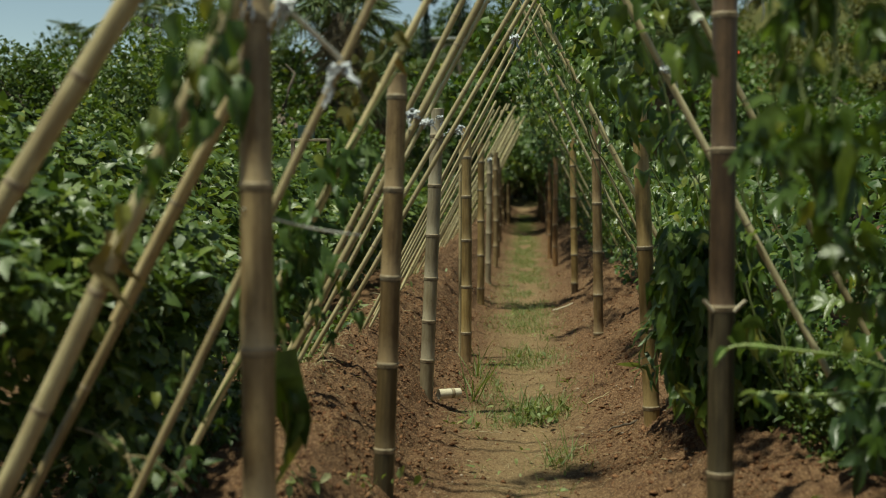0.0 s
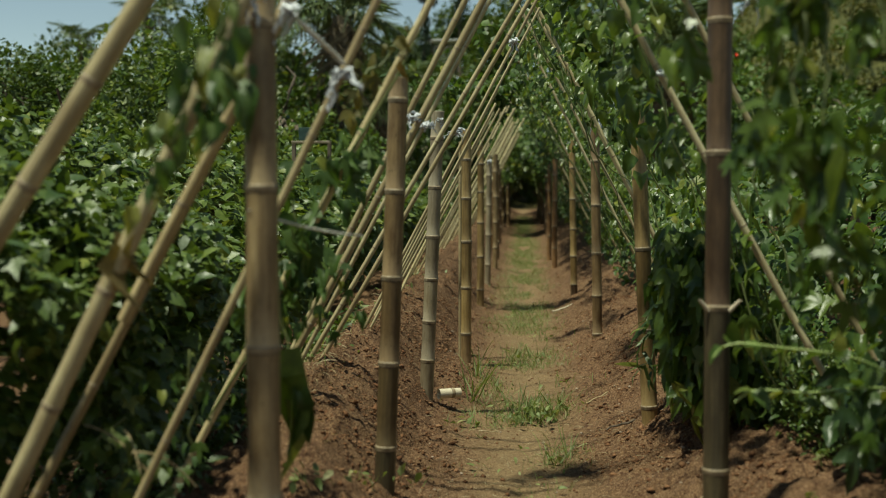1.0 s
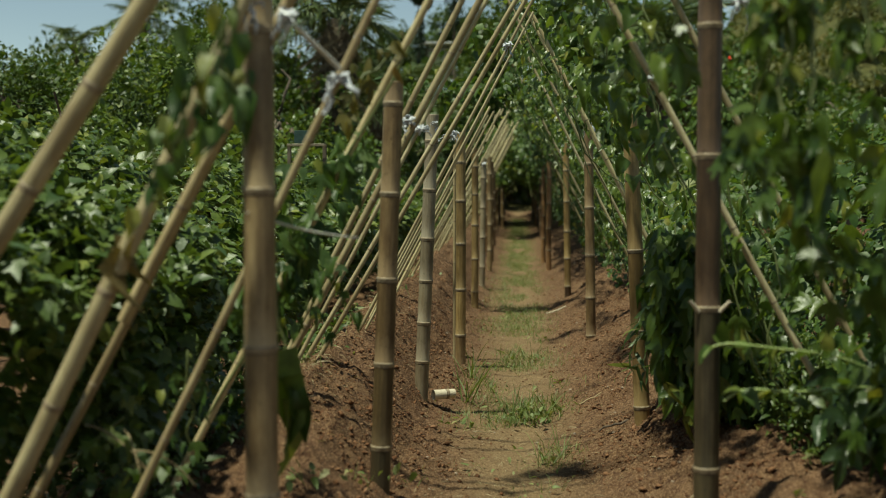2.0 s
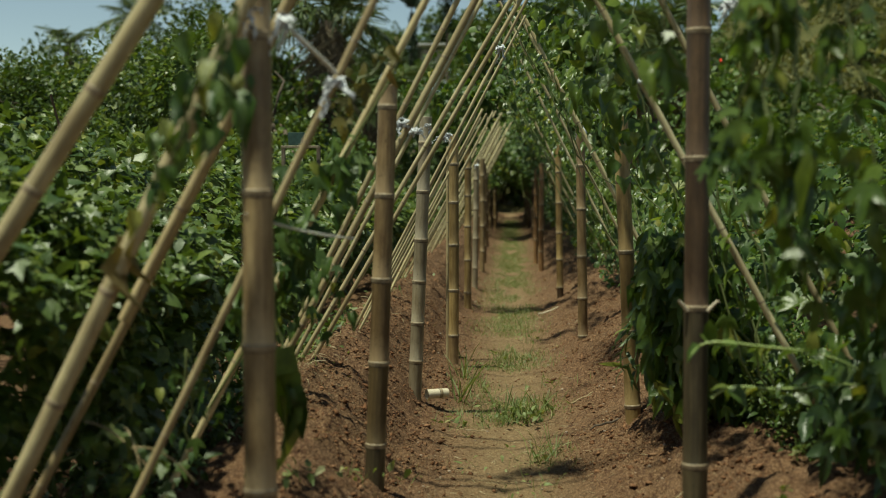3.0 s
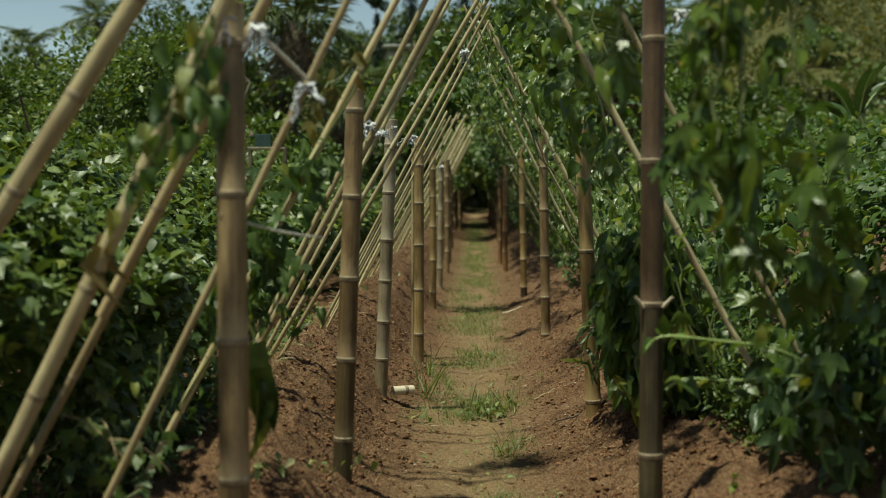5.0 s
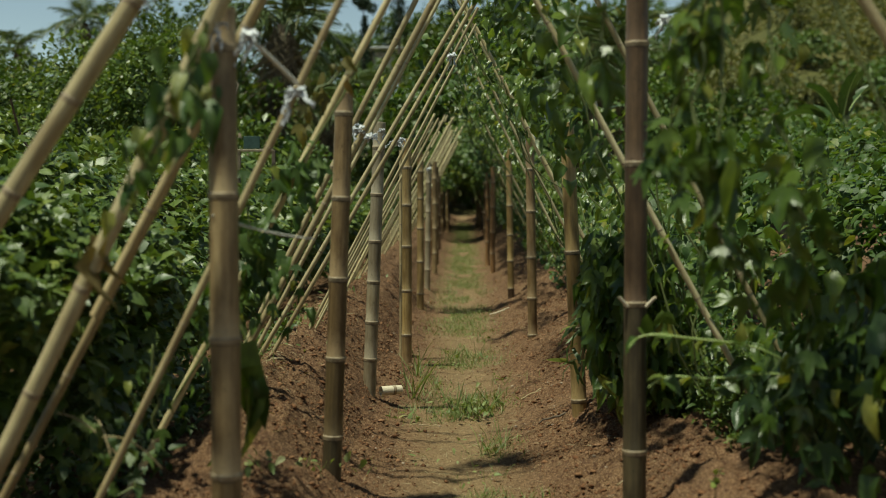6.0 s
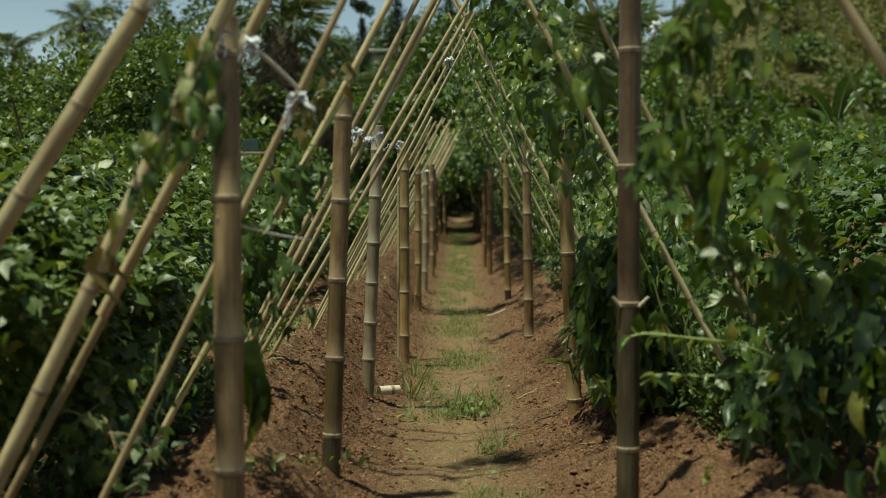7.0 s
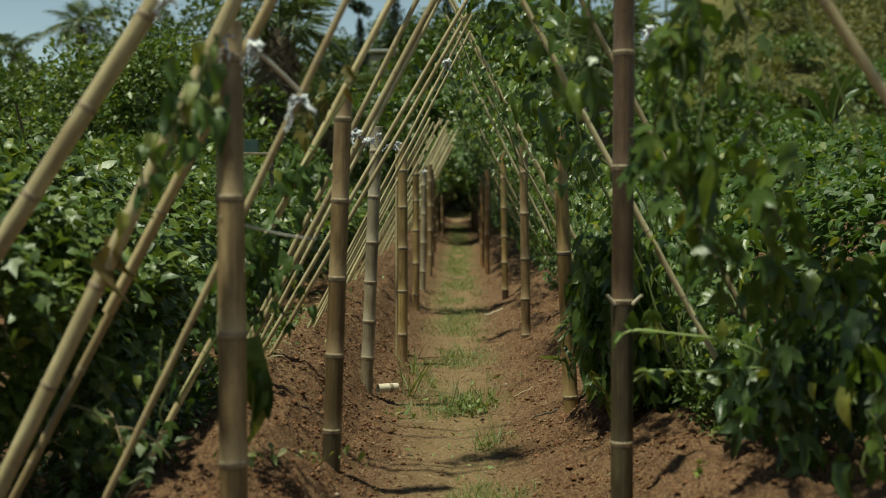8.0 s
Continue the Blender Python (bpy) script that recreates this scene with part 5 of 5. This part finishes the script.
# red blossom in the shrubs
rng = np.random.default_rng(90)
d = rng.normal(0, 1, (14, 3))
v, f = foliage(np.zeros((14, 3)), d / np.linalg.norm(d, axis=1)[:, None], 0.032, 0, 0.1, OVATE, rng)
tagged(solid("blossom", v, f, PETAL), "small red blossom among the leaves", "flower").location = (2.6, 15.5, 2.95)

# ---- path plants, clods, litter ----
def tuft(x, y, n, length, spread_r, seed, material=None, name="grass_tuft", label="tuft of thin green grass on the path", leafy=0):
    rng = np.random.default_rng(seed)
    z = float(land(np.array([x]), np.array([y]))[0])
    root = empty(name, (x, y, z), label, "grass" if not leafy else "weed", "plants on the path")
    p = np.stack([rng.normal(0, spread_r, n), rng.normal(0, spread_r, n), np.full(n, -0.005)], 1)
    a = rng.normal(0, 0.45, (n, 3))
    a[:, 2] = 1
    v, f = foliage(p, a, length, 0.0, 0.25, BLADE, rng, 0.42)
    solid("grass", v, f, material or GRASS, root, kind="stuff")
    if leafy:
        p = np.stack([rng.normal(0, spread_r * 1.3, leafy), rng.normal(0, spread_r * 1.3, leafy), rng.uniform(0.02, length * 0.6, leafy)], 1)
        v, f = foliage(p, rng.normal(0, 0.6, (leafy, 3)), 0.034, 0.1, 0.4, OVATE, rng, 0.85)
        solid("foliage", v, f, GRASS, root, kind="stuff")
    return root


tuft(0.03, 6.55, 70, 0.17, 0.06, 70, name="weed_clump", label="leafy green weed clump growing in the path", leafy=60)
tuft(0.13, 6.75, 40, 0.14, 0.06, 71, name="weed_clump", label="leafy green weed clump growing in the path", leafy=30)
tuft(0.09, 5.55, 34, 0.11, 0.06, 72, leafy=12, name="weed_clump", label="small weed seedlings by the path")
tuft(0.18, 5.7, 26, 0.12, 0.05, 73)
tuft(-0.30, 7.05, 12, 0.22, 0.02, 74, label="tall thin grass stalks at the bank foot")
tuft(-0.30, 7.9, 18, 0.22, 0.02, 75, label="tall thin grass stalks at the bank foot")
tuft(0.0, 8.9, 80, 0.12, 0.10, 76, leafy=20, name="weed_clump", label="green weeds spreading over the path")
tuft(-0.35, 6.35, 30, 0.06, 0.06, 77, leafy=16, name="weed_clump", label="low weeds beside a bamboo offcut")
tuft(0.97, 4.25, 6, 0.07, 0.01, 78, leafy=8, name="weed_clump", label="single seedling on the bare bank")
tuft(-0.55, 4.3, 12, 0.06, 0.05, 79, leafy=14, name="weed_clump", label="low seedlings on the bank")
tuft(-0.72, 3.95, 10, 0.05, 0.05, 80, leafy=18, name="weed_clump", label="low seedlings on the bank")

for i, (x, y, n, ln, lf) in enumerate([(-1.0, 5.55, 16, 0.09, 22), (-1.02, 6.3, 18, 0.10, 24), (-0.98, 7.2, 14, 0.09, 20), (-1.04, 8.2, 14, 0.10, 20), (-0.97, 9.4, 12, 0.10, 18), (-0.99, 11.0, 14, 0.14, 30),
                                       (0.22, 7.6, 16, 0.10, 6), (-0.12, 7.4, 12, 0.08, 6), (-0.2, 8.4, 18, 0.08, 8), (0.15, 9.8, 20, 0.10, 8), (-0.05, 11.4, 24, 0.08, 8), (0.12, 5.1, 10, 0.07, 5), (-0.2, 5.4, 10, 0.06, 6), (0.02, 5.0, 12, 0.06, 4)]):
    tuft(x, y, n, ln, 0.06, 1500 + i, leafy=lf, name="weed_clump", label="small green weeds at the foot of the poles" if x < -0.9 else "thin green weeds on the path")


def stick(x, y, a, length, r, material, label, seed):
    """A dropped stick lying on the ground, following its slope."""
    rng = np.random.default_rng(seed)
    t = np.linspace(-0.5, 0.5, 7)
    px, py = x + t * length * math.cos(a), y + t * length * math.sin(a)
    line = np.stack([px, py, land(px, py, False) + r + 0.012], 1) + rng.normal(0, 0.003, (7, 3))
    v, f = tube(line, np.linspace(r, r * 0.6, 7), 7)
    return tagged(solid("stick", v, f, material, smooth=True), label, "stick", "sticks on the soil")


for i, (x, y, a, ln, r) in enumerate([(0.455, 6.15, 2.0, 0.09, 0.004), (0.40, 6.9, 0.4, 0.13, 0.004), (-0.62, 5.6, 0.9, 0.14, 0.004), (0.36, 11.8, 0.5, 0.22, 0.008), (-0.18, 6.2, 0.1, 0.10, 0.003), (0.75, 5.1, 2.6, 0.12, 0.004), (-0.55, 7.4, 1.4, 0.12, 0.004), (0.62, 4.4, 0.6, 0.10, 0.003)]):
    stick(x, y, a, ln, r, CUT_END if i in (0, 3) else TAN_BAMBOO, "short pale dry stick lying on the soil", 1600 + i)
stick(0.47, 6.02, 2.9, 0.16, 0.007, WOOD, "broken brown branch stub beside a post", 1620)

rng = np.random.default_rng(81)
n = 42000
y = 4.5 + 40 * rng.random(n) ** 1.25
x = rng.normal(0.0, 0.16, n)
dens = grain(x * 4, y * 1.6, 11) * 0.7 + grain(x * 9, y * 5, 12) * 0.3
keep = dens + 0.10 * step(9, 14, y) - 0.08 * (1 - step(4.5, 7, y)) + 0.01 * step(7, 9, y) > 0.50
x, y = x[keep], y[keep]
p = np.stack([x, y, land(x, y) - 0.004], 1)
a = rng.normal(0, 0.6, (len(x), 3))
a[:, 2] = 0.9
v, f = foliage(p, a, 0.047, 0.0, 0.35, BLADE, rng, 0.8)
tagged(solid("path_grass", v, f, GRASS), "short thin grass growing along the trodden path", "grass", kind="stuff")

rng = np.random.default_rng(82)
n = 4200
y = 4.0 + 14 * rng.random(n) ** 1.3
x = rng.normal(0.05, 0.3, n)
p = np.stack([x, y, land(x, y) + 0.003], 1)
a = rng.normal(0, 1, (n, 3)) * np.array([1, 1, 0.08])
v, f = foliage(p, a, 0.035, 0.0, 0.05, BLADE, rng, 0.7)
tagged(solid("straw_litter", v, f, STRAW), "dry straw scraps scattered over the soil", "straw", kind="stuff")

rng = np.random.default_rng(87)
n = 1500
y = 4.6 + 6 * rng.random(n) ** 1.3
x = rng.normal(-0.97, 0.09, n)
keep = grain(x * 6, y * 4, 16) > 0.45
x, y = x[keep], y[keep]
p = np.stack([x, y, land(x, y) + 0.004], 1)
a = rng.normal(0, 1, (len(x), 3)) * np.array([1, 1, 0.15])
v, f = foliage(p, a, 0.05, 0.0, 0.1, BLADE, rng, 0.8)
tagged(solid("straw_litter", v, f, STRAW), "pale dry leaf litter round the pole feet", "straw", kind="stuff")

# a single seedling in the bare bank
zs = ground_z(0.8, 3.68)
vine("seedling", "tiny green seedling standing in cracked earth", np.array([[0.8, 3.68, zs + h] for h in (0.045, 0.047, 0.05, 0.068, 0.07, 0.072, 0.075, 0.03)]), (0, -0.2, 0.45), 0.034, HEDGE_LEAF, 99, [np.array([[0.8, 3.68, zs - 0.01], [0.802, 3.68, zs + 0.04], [0.8, 3.68, zs + 0.075]])], OVATE, 0.0, 0.8, "seedling", 0.0016)
# seedlings and fine weeds along the top of the east bank
rng = np.random.default_rng(86)
n = 7000
x, y = rng.uniform(0.84, 1.5, n), rng.uniform(4.1, 5.3, n)
keep = (grain(x * 5, y * 5, 17) > 0.25) & (x > 0.88 + 0.17 * (4.91 - y))
x, y = x[keep], y[keep]
p = np.stack([x, y, land(x, y) + rng.random(len(x)) ** 1.3 * 0.26], 1)
v, f = foliage(p, (-0.1, -0.3, 0.6), 0.04, 0.0, 0.7, OVATE, rng, 0.6)
tagged(solid("undergrowth", v, f, HEDGE_LEAF), "fine bright weeds on top of the bank", "weeds", kind="stuff")

# weeds at the foot of the east bank
rng = np.random.default_rng(83)
n = 2300
x, y = rng.uniform(0.92, 2.0, n), rng.uniform(4.95, 6.8, n)
keep = grain(x * 3, y * 3, 14) > 0.3
x, y = x[keep], y[keep]
p = np.stack([x, y, land(x, y) + rng.random(len(x)) ** 1.5 * 0.32], 1)
v, f = foliage(p, (-0.2, -0.5, 0.5), 0.05, 0.1, 0.6, OVATE, rng, 0.7)
tagged(solid("undergrowth", v, f, VINE_LEAF), "low green weeds under the trellis poles", "weeds", kind="stuff")
rng = np.random.default_rng(84)
n = 4200
x, y = rng.uniform(-1.9, -1.0, n), 3.9 + 3.8 * rng.random(n) ** 1.3
keep = (grain(x * 3, y * 3, 15) > 0.25) & ((y > 3.7) | (rng.random(n) < 0.5))
x, y = x[keep], y[keep]
p = np.stack([x, y, land(x, y) + rng.random(len(x)) ** 2 * (0.10 + 0.22 * step(-1.0, -1.3, x))], 1)
v, f = foliage(p, (0.3, -0.5, 0.4), 0.045, 0.2, 0.7, OVATE, rng, 0.8)
# shade under the poles is partly put into this darker leaf colour
tagged(solid("undergrowth", v, f, TREE_LEAF), "low weeds under the leaning poles", "weeds", kind="stuff")


def lumps(name, n, seed, rmin, rmax, material, label, category, spread_x=0.62, y1=16, fine=False):
    """Broken earth lumps: faceted stones pressed into the ground."""
    rng = np.random.default_rng(seed)
    base = np.array([[1, 0, 0], [-1, 0, 0], [0, 1, 0], [0, -1, 0], [0, 0, 1], [0, 0, -1.0]])
    faces = np.array([[0, 2, 4], [2, 1, 4], [1, 3, 4], [3, 0, 4], [2, 0, 5], [1, 2, 5], [3, 1, 5], [0, 3, 5]])
    mids, tri, seen = list(base), [], {}
    for a, b, c in faces:
        m = []
        for i, j in ((a, b), (b, c), (c, a)):
            key = (min(i, j), max(i, j))
            if key not in seen:
                q = mids[i] + mids[j]
                mids.append(q / np.linalg.norm(q))
                seen[key] = len(mids) - 1
            m.append(seen[key])
        tri += [[a, m[0], m[2]], [m[0], b, m[1]], [m[2], m[1], c], [m[0], m[1], m[2]]]
    base, tri = (base, faces) if fine else (np.array(mids), np.array(tri))
    y = 2.6 + (y1 - 2.6) * rng.random(n) ** 1.6
    side = rng.choice([-1, 1], n)
    x = side * np.abs(rng.normal(spread_x, 0.22, n))
    keep = grain(x * 3, y * 3, seed) > 0.33
    x, y = x[keep], y[keep]
    m = len(x)
    s = rmin + (rmax - rmin) * rng.random(m) ** (2.6 if fine else 4)
    c = np.stack([x, y, land(x, y) + s * 0.25], 1)
    v = c[:, None] + base[None] * s[:, None, None] * rng.uniform(0.55, 1.25, (m, len(base), 1)) * (np.array([1, 1, 0.6]) if not fine else np.array([1.25, 0.8, 0.42]))
    if fine:
        tip, turn = rng.normal(0, 0.5, (m, 1)), rng.uniform(0, 2 * np.pi, (m, 1))
        d = v - c[:, None]
        dx, dz = d[..., 0] * np.cos(tip) - d[..., 2] * np.sin(tip), d[..., 0] * np.sin(tip) + d[..., 2] * np.cos(tip)
        d = np.stack([dx * np.cos(turn) - d[..., 1] * np.sin(turn), dx * np.sin(turn) + d[..., 1] * np.cos(turn), dz], -1)
        v = c[:, None] + d
    f = tri[None] + (np.arange(m) * len(base))[:, None, None]
    return tagged(solid(name, v.reshape(-1, 3), f.reshape(-1, 3), material), label, category, kind="stuff")


lumps("soil_clods", 2600, 91, 0.008, 0.026, CLOD, "broken clods of red-brown earth on the banks", "soil", fine=True)
lumps("soil_flakes", 30000, 94, 0.003, 0.0135, CLOD, "crumbled flakes of red-brown earth on the banks", "soil", 0.66, 11, True)
lumps("soil_crumbs", 11000, 93, 0.0024, 0.007, CLOD, "fine crumbs of red-brown earth on the banks", "soil", 0.58, 11, True)
lumps("pebbles", 420, 92, 0.004, 0.013, PEBBLE, "small pale stones lying in the soil", "stones", 0.35)
